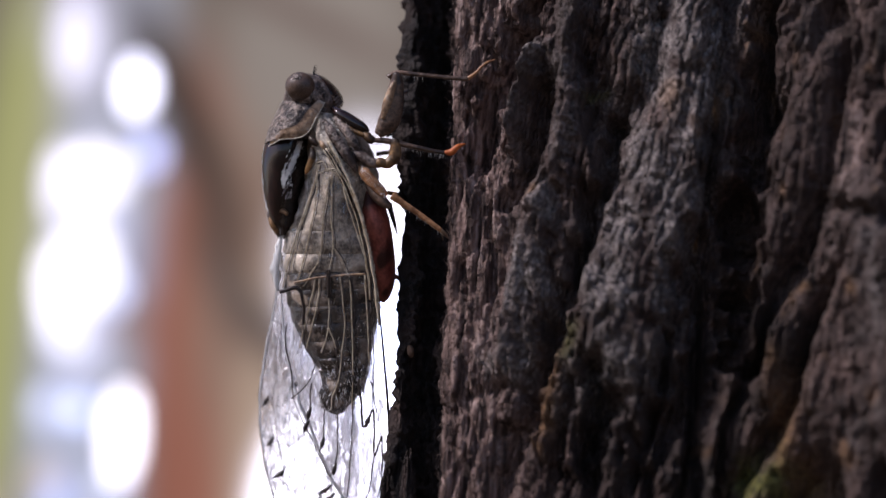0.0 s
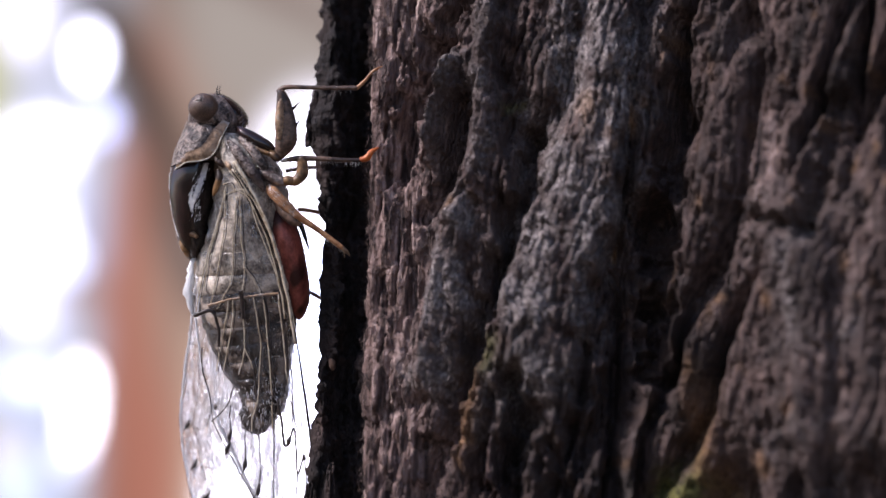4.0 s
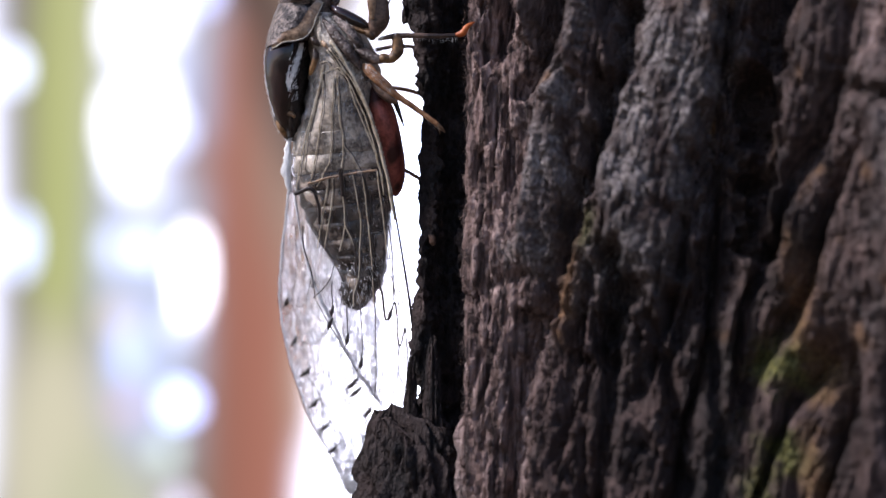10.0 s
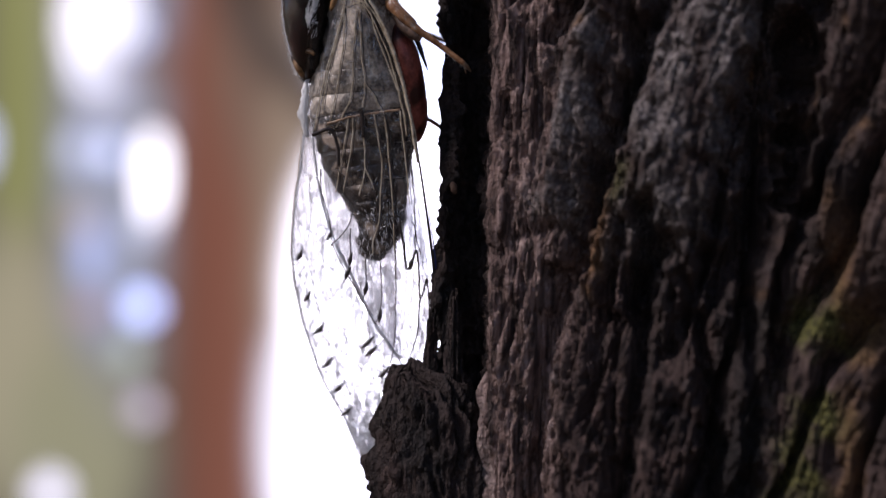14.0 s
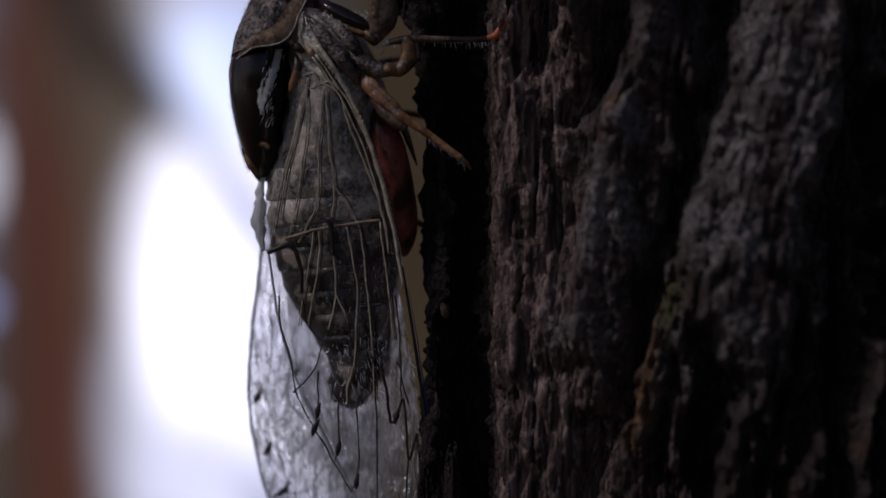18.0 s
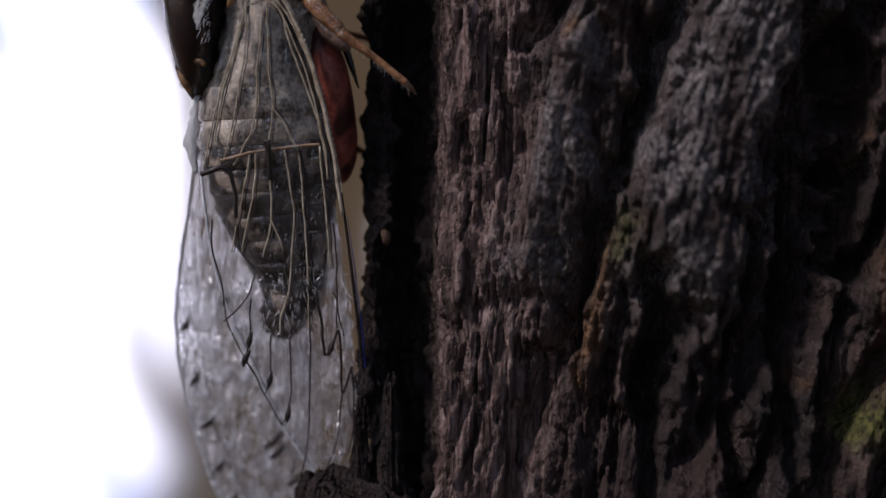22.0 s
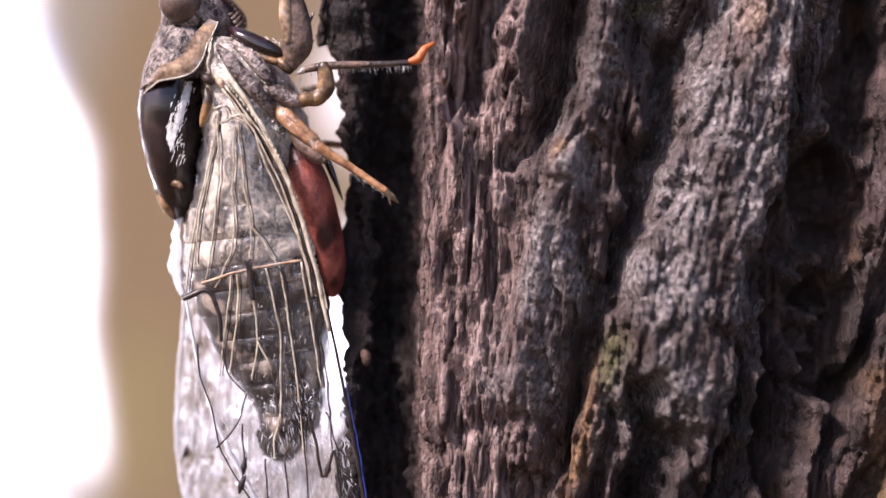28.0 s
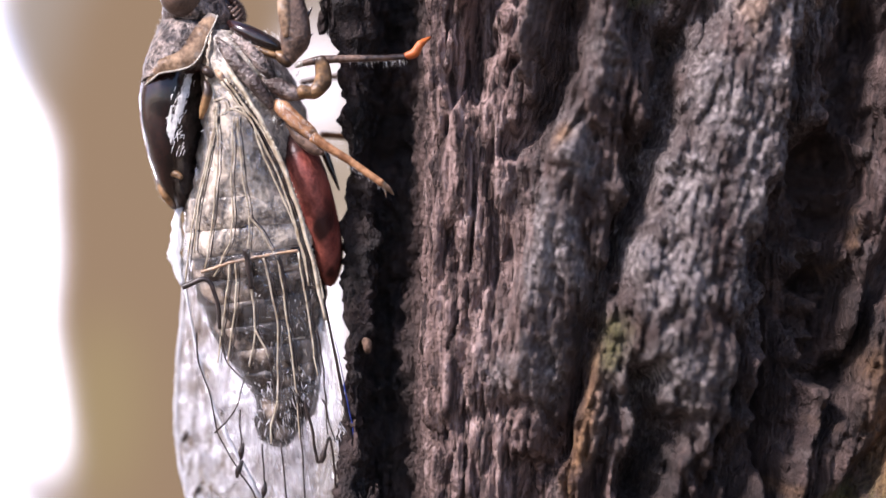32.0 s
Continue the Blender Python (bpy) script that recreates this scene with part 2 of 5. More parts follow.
GROOVES = [  # centre line (s, z) in mm, width, depth
    ([(142.9, 27.6), (140.6, 22.9), (138.2, 17.2), (137.2, 12.1)], 1.5, 4.0),
    ([(144.8, 17.7), (142.7, 11.3), (140.0, 6.8)], 0.8, 2.6),
    ([(152.6, 14.0), (151.0, 4.7), (147.6, -2.5), (145.6, -7.6), (143.6, -13.5)], 1.0, 3.2),
    ([(167.2, 25), (165.9, 13.5), (165.3, 5.4), (164.8, -8)], 1.1, 4.0),
    ([(164.0, 7), (162.3, 1), (161.8, -4), (160.8, -10), (158, -14)], 2.4, 4.4),
    ([(151.0, -8.6), (151.2, -12), (149.3, -16)], 1.3, 3.0),
    ([(180.6, 15.0), (179.0, 8.3), (177.7, 4.3)], 1.2, 3.0),
    ([(177.7, 4.3), (172.9, 5.6)], 0.6, 1.5),
    ([(134.4, -13.4), (136.8, -11.0), (140.9, -10.1), (144.5, -12.5)], 0.6, 0.8),
    ([(135.8, 1.5), (135.4, -2.9), (135.0, -7.2)], 0.35, 0.7),
    ([(149.6, 8.4), (150.0, 3.7), (148.4, -0.5)], 0.7, 2.4),
    ([(150.2, -7.8), (152.1, -12.3), (150.9, -18.3)], 1.2, 2.6),
    ([(156.0, -18), (157.3, -28), (157.2, -46)], 1.3, 3.4),
    ([(171.2, -40), (175.3, -35.8), (180.5, -30)], 1.4, 3.0),
    ([(141.0, -14.5), (139.8, -22), (139.0, -30), (138.5, -46)], 0.9, 2.2),
    ([(147.5, -18), (148.0, -30), (147.5, -44)], 0.7, 1.6),
    ([(160.5, -14), (161.0, -26), (159.5, -44)], 0.8, 2.0),
    ([(133.1, 34), (133.4, 15)], 0.3, 0.6),
]
PLATES = [  # centre line, width, height
    ([(144.2, 5.5), (142.8, -1.2), (140.8, -7.4)], 1.9, 1.5),
    ([(160.0, 24), (158.6, 14.4), (156.0, 4.7), (153.5, -2.7), (151.8, -7.0)], 3.6, 1.6),
    ([(144.6, 21.6), (142.5, 16.9), (140.7, 12.5)], 0.55, 2.4),
    ([(148.4, 26), (147.2, 12.4), (145.0, 7)], 1.4, 1.3),
    ([(176.0, 6), (177.9, -0.3), (177.7, -12)], 4.0, 1.2),
    ([(170.4, 22), (170.8, 8.9)], 2.0, 1.0),
    ([(143.8, -28.2), (146.0, -35.6), (144.4, -46)], 1.3, 1.2),
    ([(152.5, -24), (150.7, -38)], 1.2, 1.2),
    ([(134.0, -25), (133.0, -33.9), (131, -44)], 1.2, 0.9),
]


def relief(s, z):
    """Height of the bark over the cross-section, in mm."""
    right = np.clip((s - 136) / 12, 0, 1)
    ridge = np.exp(-((s - 135.5 - 0.1 * np.clip(z + 5, -8, 20)) / 5.0) ** 4)
    w = s - right * 0.24 * z + 1.0 * pn(s / 6, z / 14, 5) + 0.25 * pn(s / 1.5, z / 3, 7)
    crag = 0.5 + 0.5 * np.clip(pn(s / 9, z / 12, 8) * 1.5 + 0.3, 0, 1)
    calm = 1 - 0.35 * np.clip((s - 146) / 12, 0, 1)
    h = 1.1 * fbm(w / 4.5, z / 26, 1, 2) * (0.25 + 0.75 * right)
    whole = np.zeros(s.shape)
    for line, width, high in PLATES:
        whole = np.maximum(whole, near(s, z, line, width * 1.25))
    h += -(3.0 + 1.2 * np.clip((s - 160) / 8, 0, 1)) * right * (1 - whole) * np.exp(-(pn(w / 5.4, z / 34, 2) / 0.14) ** 2)
    h += -0.65 * (1 - 0.6 * whole) * calm * np.exp(-(pn(w / 1.7, z / 13, 4) / 0.14) ** 2)
    h += -0.5 * np.exp(-(pn(w / 0.8, z / 7, 6) / 0.13) ** 2)
    h += 0.40 * crag * right * calm * (0.5 - np.abs(fbm(s / 2.2, z / 3.4, 9, 4)))
    h += 0.42 * fbm(s / 0.8, z / 1.3, 12, 4) * (0.35 + 0.65 * right) * calm * (1 - 0.6 * ridge)
    h += 0.22 * right * (1 - ridge) * (0.4 - np.abs(fbm(s / 0.55, z / 0.8, 18, 2)))
    h += -1.3 * calm * (1 - ridge) * np.clip(pn(s / 0.6, z / 1.1, 14) - 0.5, 0, 1)
    h += -1.0 * calm * right * np.clip(fbm(s / 2.4, z / 2.6, 16, 3) - 0.38, 0, 1) * 2
    h += ridge * (0.20 * fbm((s - 0.16 * z) / 0.3 + 0.4 * pn(s / 1.5, z / 4, 56), z / 8, 57, 3) - 0.5 * np.exp(-(pn((s - 0.16 * z) / 0.9, z / 10, 58) / 0.1) ** 2) + 0.28 * fbm(s / 0.42 + 0.3 * pn(s / 2, z / 5, 52), z / 11, 51, 3) - 0.55 * np.exp(-(pn(s / 1.3, z / 18, 54) / 0.07) ** 2))
    for line, width, deep in GROOVES:
        ragged = width * (1 + 0.7 * fbm(s / 1.8, z / 3.0, 20, 3))
        h = h - deep * near(s, z, line, np.maximum(ragged, 0.15))
    for line, width, high in PLATES:
        h = h + high * near(s, z, line, width * (1 + 0.5 * fbm(s / 2.2, z / 3.5, 23, 3)))
    # the ragged left edge and the sunken strip behind the ridge
    edge = np.exp(-((s - 121.5) / 3.0) ** 2)
    lobes = 1.2 / (1 + np.exp(np.clip(-(z - 7) / 1.5, -50, 50))) - 0.7 * np.exp(-((z + 1) / 6) ** 2) + 0.7 / (1 + np.exp(np.clip((z + 9) / 2, -50, 50)))
    h += edge * (0.8 * fbm(s / 9, z / 7, 31, 5) + 0.5 * fbm(s / 1.4, z / 2.4, 33, 5) + 0.3 * fbm(s / 0.6, z / 0.8, 34, 3) + lobes)
    strip = np.exp(-((s - 127.0) / 2.8) ** 2)
    h += strip * (1.0 * fbm(s / 1.6, z / 7, 37, 4) - 0.3 + 0.6 * fbm(s / 0.6, z / 1.0, 39, 3) - 0.9 * np.exp(-(pn(s / 1.1, z / 6, 40) / 0.12) ** 2))
    return h


def steps(a, b, fine, lo, hi, grow=1.25):
    """Cuts from lo to hi: fine between a and b, growing outside."""
    mid = list(np.arange(a, b, fine))
    left, x, d = [], a, fine
    while x > lo:
        d *= grow
        x -= d
        left.append(max(x, lo))
    right, x, d = [], mid[-1], fine
    while x < hi:
        d *= grow
        x += d
        right.append(min(x, hi))
    return np.array(left[::-1] + mid + right)


def trunk_mesh():
    s = steps(112, 196, 0.17, 0.0, LENGTH[-1] - 0.01, 1.3)
    z = steps(-55, 36, 0.19, -2700.0, 2600.0, 1.3)
    sg, zg = np.meshgrid(s, z)
    cx, cy = np.interp(s, LENGTH, CURVE[:, 0]), np.interp(s, LENGTH, CURVE[:, 1])
    tx, ty = np.gradient(cx, s), np.gradient(cy, s)
    k = np.hypot(tx, ty) + 1e-9
    nx, ny = ty / k, -tx / k
    far = np.clip((np.abs(zg + 10) - 50) / 60, 0, 1)
    h = relief(sg, zg) * (1 - far) + far * 1.5 * fbm(sg / 12, zg / 60, 3, 3)
    x, y = cx + nx * h, cy + ny * h
    co = np.stack([x, y, zg], -1).reshape(-1, 3) * 0.001
    rows, cols = sg.shape
    i = np.arange(rows * cols).reshape(rows, cols)
    quads = np.stack([i[:-1, :-1], i[:-1, 1:], i[1:, 1:], i[1:, :-1]], -1).reshape(-1, 4)
    seam = np.stack([i[:-1, -1], i[:-1, 0], i[1:, 0], i[1:, -1]], -1)
    me = bpy.data.meshes.new("trunk")
    me.from_pydata(co.tolist(), [], np.concatenate([quads, seam]).tolist())
    me.polygons.foreach_set("use_smooth", [True] * len(me.polygons))
    # where lichen, rusty fibre, ochre and moss grow
    cl = lambda v: np.clip(v, 0, 1)
    patchy = fbm(sg / 3.0, zg / 4.5, 41, 4)
    lichen = cl(0.8 * near(sg, zg, [(133.1, -27), (133.1, -37)], 1.3) + 1.1 * near(sg, zg, PLATES[0][0], 2.2) + 1.15 * near(sg, zg, PLATES[1][0], 5.0) + 0.5 * near(sg, zg, PLATES[2][0], 0.8) + 0.5 * near(sg, zg, PLATES[3][0], 1.6) + 0.3 * near(sg, zg, PLATES[4][0], 5.0))
    lichen = cl((lichen * (0.75 + 0.9 * patchy)) * 1.1 + cl(patchy * 1.4 - 0.55) * 0.5 * (sg > 138))
    rust = cl(0.22 * cl((sg - 167) / 4) + np.exp(-((sg - 136.5) / 5.0) ** 4) * 1.1 + 0.5 * near(sg, zg, [(146, 8), (142, 2), (139, -4)], 1.6) + cl(fbm(sg / 4, zg / 12, 45, 3) * 1.2 - 0.3) * (sg > 160)) * cl(0.85 + 0.5 * patchy)
    ochre = cl(near(sg, zg, [(167.8, -7.5), (168.0, -10), (169.3, -19), (169, -34), (168.7, -46)], 1.5) + 0.8 * near(sg, zg, [(146.9, -5.3), (146, -10.8), (144.8, -15.3)], 1.0) + 0.8 * near(sg, zg, [(144.7, 8.0), (143.6, 6.8)], 0.6) + 0.6 * near(sg, zg, [(158, 17), (157, 14)], 1.0) + cl(fbm(sg / 3, zg / 5, 49, 3) * 2 - 0.9) * (sg > 158)) * cl(0.6 + patchy)
    moss = cl(1.2 * near(sg, zg, [(166.5, -18), (166.0, -27), (164.8, -34), (164.0, -46)], 2.4) * (0.4 + 1.3 * patchy) + 0.6 * near(sg, zg, [(148.5, -5), (148, -7)], 0.9) + 0.5 * near(sg, zg, [(151.5, 17.5), (150, 17.2)], 0.5))
    # shade of the sunken left strip, put into the colour
    darkening = cl(np.exp(-((sg - 124.3) / 5.2) ** 4) * (0.8 + 0.5 * patchy))
    # shade low on the trunk, put into the colour as a patchy dark area
    low_shade = np.exp(-((sg - 157) / 8.0) ** 4) * cl((-zg - 5) / 8) * cl(0.65 + 1.2 * fbm(sg / 5, zg / 9, 47, 3))
    # random dark blotches right of the ridge
    blotches = cl(fbm(sg / 6 - zg / 30, zg / 14, 48, 4) * 1.6 - 0.3) * (sg > 140) * 0.6
    # the far right is darkened in colour too, in place of its shade
    darkening = cl(darkening + 0.75 * low_shade + (blotches + 0.4 * cl((sg - 158) / 10) * cl(0.6 + 0.9 * patchy)) * (1 - lichen))
    for name, v in (("darkening", darkening), ("lichen", lichen), ("rust", rust), ("ochre", ochre), ("moss", moss)):
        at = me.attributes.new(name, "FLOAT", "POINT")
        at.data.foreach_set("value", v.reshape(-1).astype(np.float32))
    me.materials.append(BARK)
    return me


tree = tagged(new("tree"), "rough dark brown furrowed tree trunk with grey lichen plates", "tree")
trunk = new("trunk", trunk_mesh())
trunk.parent = tree


def flake(name, rows, seed, parent, label, squash=0.55, fine=0.2):
    """A torn upright flake of bark. Rows of z, left x, right x, middle y in mm, from the foot to the top."""
    r = np.array(rows, float)
    z = np.arange(r[0, 0], r[-1, 0], fine)
    n = 150
    a = np.linspace(0, 2 * np.pi, n, endpoint=False)
    ag, zg = np.meshgrid(a, z)
    left, right, mid = (np.interp(zg, r[:, 0], r[:, i]) for i in (1, 2, 3))
    c, w = (left + right) / 2, (right - left) / 2
    rag = 1 + 0.18 * fbm(np.cos(ag) * 2 + zg / 9, np.sin(ag) * 2 + zg / 5, seed, 3)
    jag = 1.0 * fbm(ag * 2.6, zg / 6.5, seed + 5, 5) - 1.5 * np.exp(-(pn(ag * 3.2 + 0.05 * zg, zg / 14, seed + 9) / 0.12) ** 2) - 0.7 * np.exp(-(pn(ag * 9.0, zg / 7, seed + 11) / 0.14) ** 2) + 0.35 * fbm(ag * 11, zg / 3.2, seed + 15, 4) - 0.9 * np.exp(-(pn(ag * 6.0 + 0.08 * zg, zg / 9, seed + 17) / 0.1) ** 2)
    rad = np.maximum(w * rag + jag * np.clip(w / 3, 0.25, 1), 0.05)
    x = c + np.cos(ag) * rad
    y = mid + np.sin(ag) * (rad * squash)
    zz = zg + (0.5 + 1.6 * np.clip((zg - r[-1, 0] + 4) / 4, 0, 1)) * fbm(ag * 1.6, zg / 3, seed + 3, 3)
    co = np.stack([x, y, zz], -1).reshape(-1, 3) * 0.001
    m, k = ag.shape
    i = np.arange(m * k).reshape(m, k)
    j = np.roll(i, -1, 1)
    faces = np.stack([i[:-1], j[:-1], j[1:], i[1:]], -1).reshape(-1, 4).tolist() + [i[0][::-1].tolist(), i[-1].tolist()]
    me = bpy.data.meshes.new(name)
    me.from_pydata(co.tolist(), [], faces)
    me.polygons.foreach_set("use_smooth", [True] * len(me.polygons))
    dark = me.attributes.new("darkening", "FLOAT", "POINT")
    dark.data.foreach_set("value", np.clip(0.6 + 0.6 * fbm(ag, zg / 5, seed + 13, 3), 0, 1).reshape(-1).astype(np.float32))
    me.materials.append(BARK)
    ob = new(name, me)
    ob.parent = parent
    ob["label"] = label
    return ob


flake("bark_flake", [(-70, -17, -8, -18), (-52, -19.8, -9.5, -19), (-47.3, -20.8, -10, -19.5), (-42.9, -22.2, -10.5, -19.5), (-38, -23.4, -11, -19.5), (-35.5, -22.9, -11, -19.5), (-32, -23.2, -11, -19.5), (-30.9, -22.2, -11.3, -19.5), (-26.5, -21.4, -12, -19.5), (-24.6, -20.9, -13.5, -19.5), (-23.4, -20.6, -19.2, -19.5)], 61, tree,
      "torn dark flake of bark standing off the trunk")
flake("bark_splinter", [(-27, -17.8, -16.2, -19.8), (-22, -17.6, -16.4, -19.8), (-19.2, -17.4, -16.6, -19.8), (-18.2, -17.2, -16.9, -19.8)], 67, tree, "thin broken bark splinter", fine=0.15)
flake("bark_splinter", [(-30, -15.9, -13.6, -20), (-24, -15.7, -13.8, -20), (-19.5, -15.5, -14.0, -20), (-17.4, -15.2, -14.4, -20)], 71, tree, "grey broken bark splinter", fine=0.15)

for x, y, z, r, hgt in ((-18.0, -18.4, 17.2, 0.75, 0.8), (-17.6, -18.4, 18.7, 0.9, 1.2), (-17.5, -18.4, 20.4, 0.7, 0.9)):
    flake("bark_crumb", [(z - hgt, x - r * 0.4, x + r * 0.4, y), (z, x - r, x + r, y), (z + hgt, x - r * 0.3, x + r * 0.3, y)], int(z * 10), tree, "loose crumb of dark bark", squash=0.9, fine=0.12)
CHIP = grained("chip", (0.05, 0.03, 0.02), (0.2, 0.12, 0.08), scale=1500, rough=0.8, bump=0.8)
bm = bmesh.new()
ball(bm, (-0.0153, -0.0188, -0.0063), (0.00036, 0.0003, 0.00044), lump=0.9, freq=1900)
part("bark_chip", bm, CHIP, tree, "pale orange chip of bark")


def fibres(name, count, place, mat, parent, label, wide=0.013):
    """Many fine hairs as one piece."""
    rr = random.Random(name)
    bm = bmesh.new()
    for _ in range(count):
        p, d, n = place(rr)
        side = d.cross(Vector((0.2, 1, 0.1))).normalized() * (wide * 0.001)
        q = [p, p + d * 0.5 + Vector((rr.gauss(0, 1), rr.gauss(0, 1), rr.gauss(0, 1))) * n, p + d]
        v = [bm.verts.new(x) for x in (q[0] - side, q[0] + side, q[1] + side * 0.7, q[1] - side * 0.7, q[2])]
        bm.faces.new((v[0], v[1], v[2], v[3]))
        bm.faces.new((v[3], v[2], v[4]))
    return tagged(part(name, bm, mat, parent, label), kind="stuff")


def on_edge(rr):
    z = rr.uniform(-24, 32)
    p = Vector((-10.9 + rr.uniform(-0.5, 0.8), -21.6 + rr.uniform(-1.2, 0.4), z)) * 0.001
    return p, Vector((-rr.uniform(0.05, 0.6), -rr.uniform(0.0, 0.4), rr.gauss(0, 0.6))) * 0.001, 0.00006


FIBRE = grained("bark_fibre", (0.08, 0.05, 0.04), (0.28, 0.19, 0.15), scale=900, rough=0.8)
fibres("bark_fibre", 500, on_edge, FIBRE, tree, "fine torn bark fibres along the ridge")
ROOT = grained("rootlet", (0.10, 0.06, 0.03), (0.34, 0.22, 0.11), scale=1200, rough=0.8)
rr = random.Random(5)
for i in range(9):  # dry rootlets caught on the foot of the flake
    x, z = rr.uniform(-21.5, -17.5), rr.uniform(-46, -39)
    pts = [Vector((x, -24.6 - 0.3 * rr.random(), z)) * 0.001]
    for k in range(4):
        pts.append(pts[-1] + Vector((rr.uniform(-0.3, 1.1), rr.uniform(-0.25, 0.25), rr.uniform(-1.3, 0.4))) * 0.001)
    bm = bmesh.new()
    sweep(bm, smooth_line(pts, 4), [0.00006, 0.00008, 0.00004], sides=5)
    part("rootlet", bm, ROOT, tree, "thin dry tan rootlet")
# ---------------------------------------------------------------- ground and distance
EARTH = grained("leaf_litter", (0.03, 0.022, 0.014), (0.16, 0.11, 0.07), scale=9, fine=60, rough=0.9, bump=0.5)
bm = bmesh.new()
bmesh.ops.create_grid(bm, x_segments=60, y_segments=60, size=400)
for v in bm.verts:
    v.co.z = -2.7 + 0.12 * noise.noise(v.co * 0.1)
ground = tagged(part("ground", bm, EARTH, None), "brown forest floor covered in leaf litter", "ground", kind="structure")

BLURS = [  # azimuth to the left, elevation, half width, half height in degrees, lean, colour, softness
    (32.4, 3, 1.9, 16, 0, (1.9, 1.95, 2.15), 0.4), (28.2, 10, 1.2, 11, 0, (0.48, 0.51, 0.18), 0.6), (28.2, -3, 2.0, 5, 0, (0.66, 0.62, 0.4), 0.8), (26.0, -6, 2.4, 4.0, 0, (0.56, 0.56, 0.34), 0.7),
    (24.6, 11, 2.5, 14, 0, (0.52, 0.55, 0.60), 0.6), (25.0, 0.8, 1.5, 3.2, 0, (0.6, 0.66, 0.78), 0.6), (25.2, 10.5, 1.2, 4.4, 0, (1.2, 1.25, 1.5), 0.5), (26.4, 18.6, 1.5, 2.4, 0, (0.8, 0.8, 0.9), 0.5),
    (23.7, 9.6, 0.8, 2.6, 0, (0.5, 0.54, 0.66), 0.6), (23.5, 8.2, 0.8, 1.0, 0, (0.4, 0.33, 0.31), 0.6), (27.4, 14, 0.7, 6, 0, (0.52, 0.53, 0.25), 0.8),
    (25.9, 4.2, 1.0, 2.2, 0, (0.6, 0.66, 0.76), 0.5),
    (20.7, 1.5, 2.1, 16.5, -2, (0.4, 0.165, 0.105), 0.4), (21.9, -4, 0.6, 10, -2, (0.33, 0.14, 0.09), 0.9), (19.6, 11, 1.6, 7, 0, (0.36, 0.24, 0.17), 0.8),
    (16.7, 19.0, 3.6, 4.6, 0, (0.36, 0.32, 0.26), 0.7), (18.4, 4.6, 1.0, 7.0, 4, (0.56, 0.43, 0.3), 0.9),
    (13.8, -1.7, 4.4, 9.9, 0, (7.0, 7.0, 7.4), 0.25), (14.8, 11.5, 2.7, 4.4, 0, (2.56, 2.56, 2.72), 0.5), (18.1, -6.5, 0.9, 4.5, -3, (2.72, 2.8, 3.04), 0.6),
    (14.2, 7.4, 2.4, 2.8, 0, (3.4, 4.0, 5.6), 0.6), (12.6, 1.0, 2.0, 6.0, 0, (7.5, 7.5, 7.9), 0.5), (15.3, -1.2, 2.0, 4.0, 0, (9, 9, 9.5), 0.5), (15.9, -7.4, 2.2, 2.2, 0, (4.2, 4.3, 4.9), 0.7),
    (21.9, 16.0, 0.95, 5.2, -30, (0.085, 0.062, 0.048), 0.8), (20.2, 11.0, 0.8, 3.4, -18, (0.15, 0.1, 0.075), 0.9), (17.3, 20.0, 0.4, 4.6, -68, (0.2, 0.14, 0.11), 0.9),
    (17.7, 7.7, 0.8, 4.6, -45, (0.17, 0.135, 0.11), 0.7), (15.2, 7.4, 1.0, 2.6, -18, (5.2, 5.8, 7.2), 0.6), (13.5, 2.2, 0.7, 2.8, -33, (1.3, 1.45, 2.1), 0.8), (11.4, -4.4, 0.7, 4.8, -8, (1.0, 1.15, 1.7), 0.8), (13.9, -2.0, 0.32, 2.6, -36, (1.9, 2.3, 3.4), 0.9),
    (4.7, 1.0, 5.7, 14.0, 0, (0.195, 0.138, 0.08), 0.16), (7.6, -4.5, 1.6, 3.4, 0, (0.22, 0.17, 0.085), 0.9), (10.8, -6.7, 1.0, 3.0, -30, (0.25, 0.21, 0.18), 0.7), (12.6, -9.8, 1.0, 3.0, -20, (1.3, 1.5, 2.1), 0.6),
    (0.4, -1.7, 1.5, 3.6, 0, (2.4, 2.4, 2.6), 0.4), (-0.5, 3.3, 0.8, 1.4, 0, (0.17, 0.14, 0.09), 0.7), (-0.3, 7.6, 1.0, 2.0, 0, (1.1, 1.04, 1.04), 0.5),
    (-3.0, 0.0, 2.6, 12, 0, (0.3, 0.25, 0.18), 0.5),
]
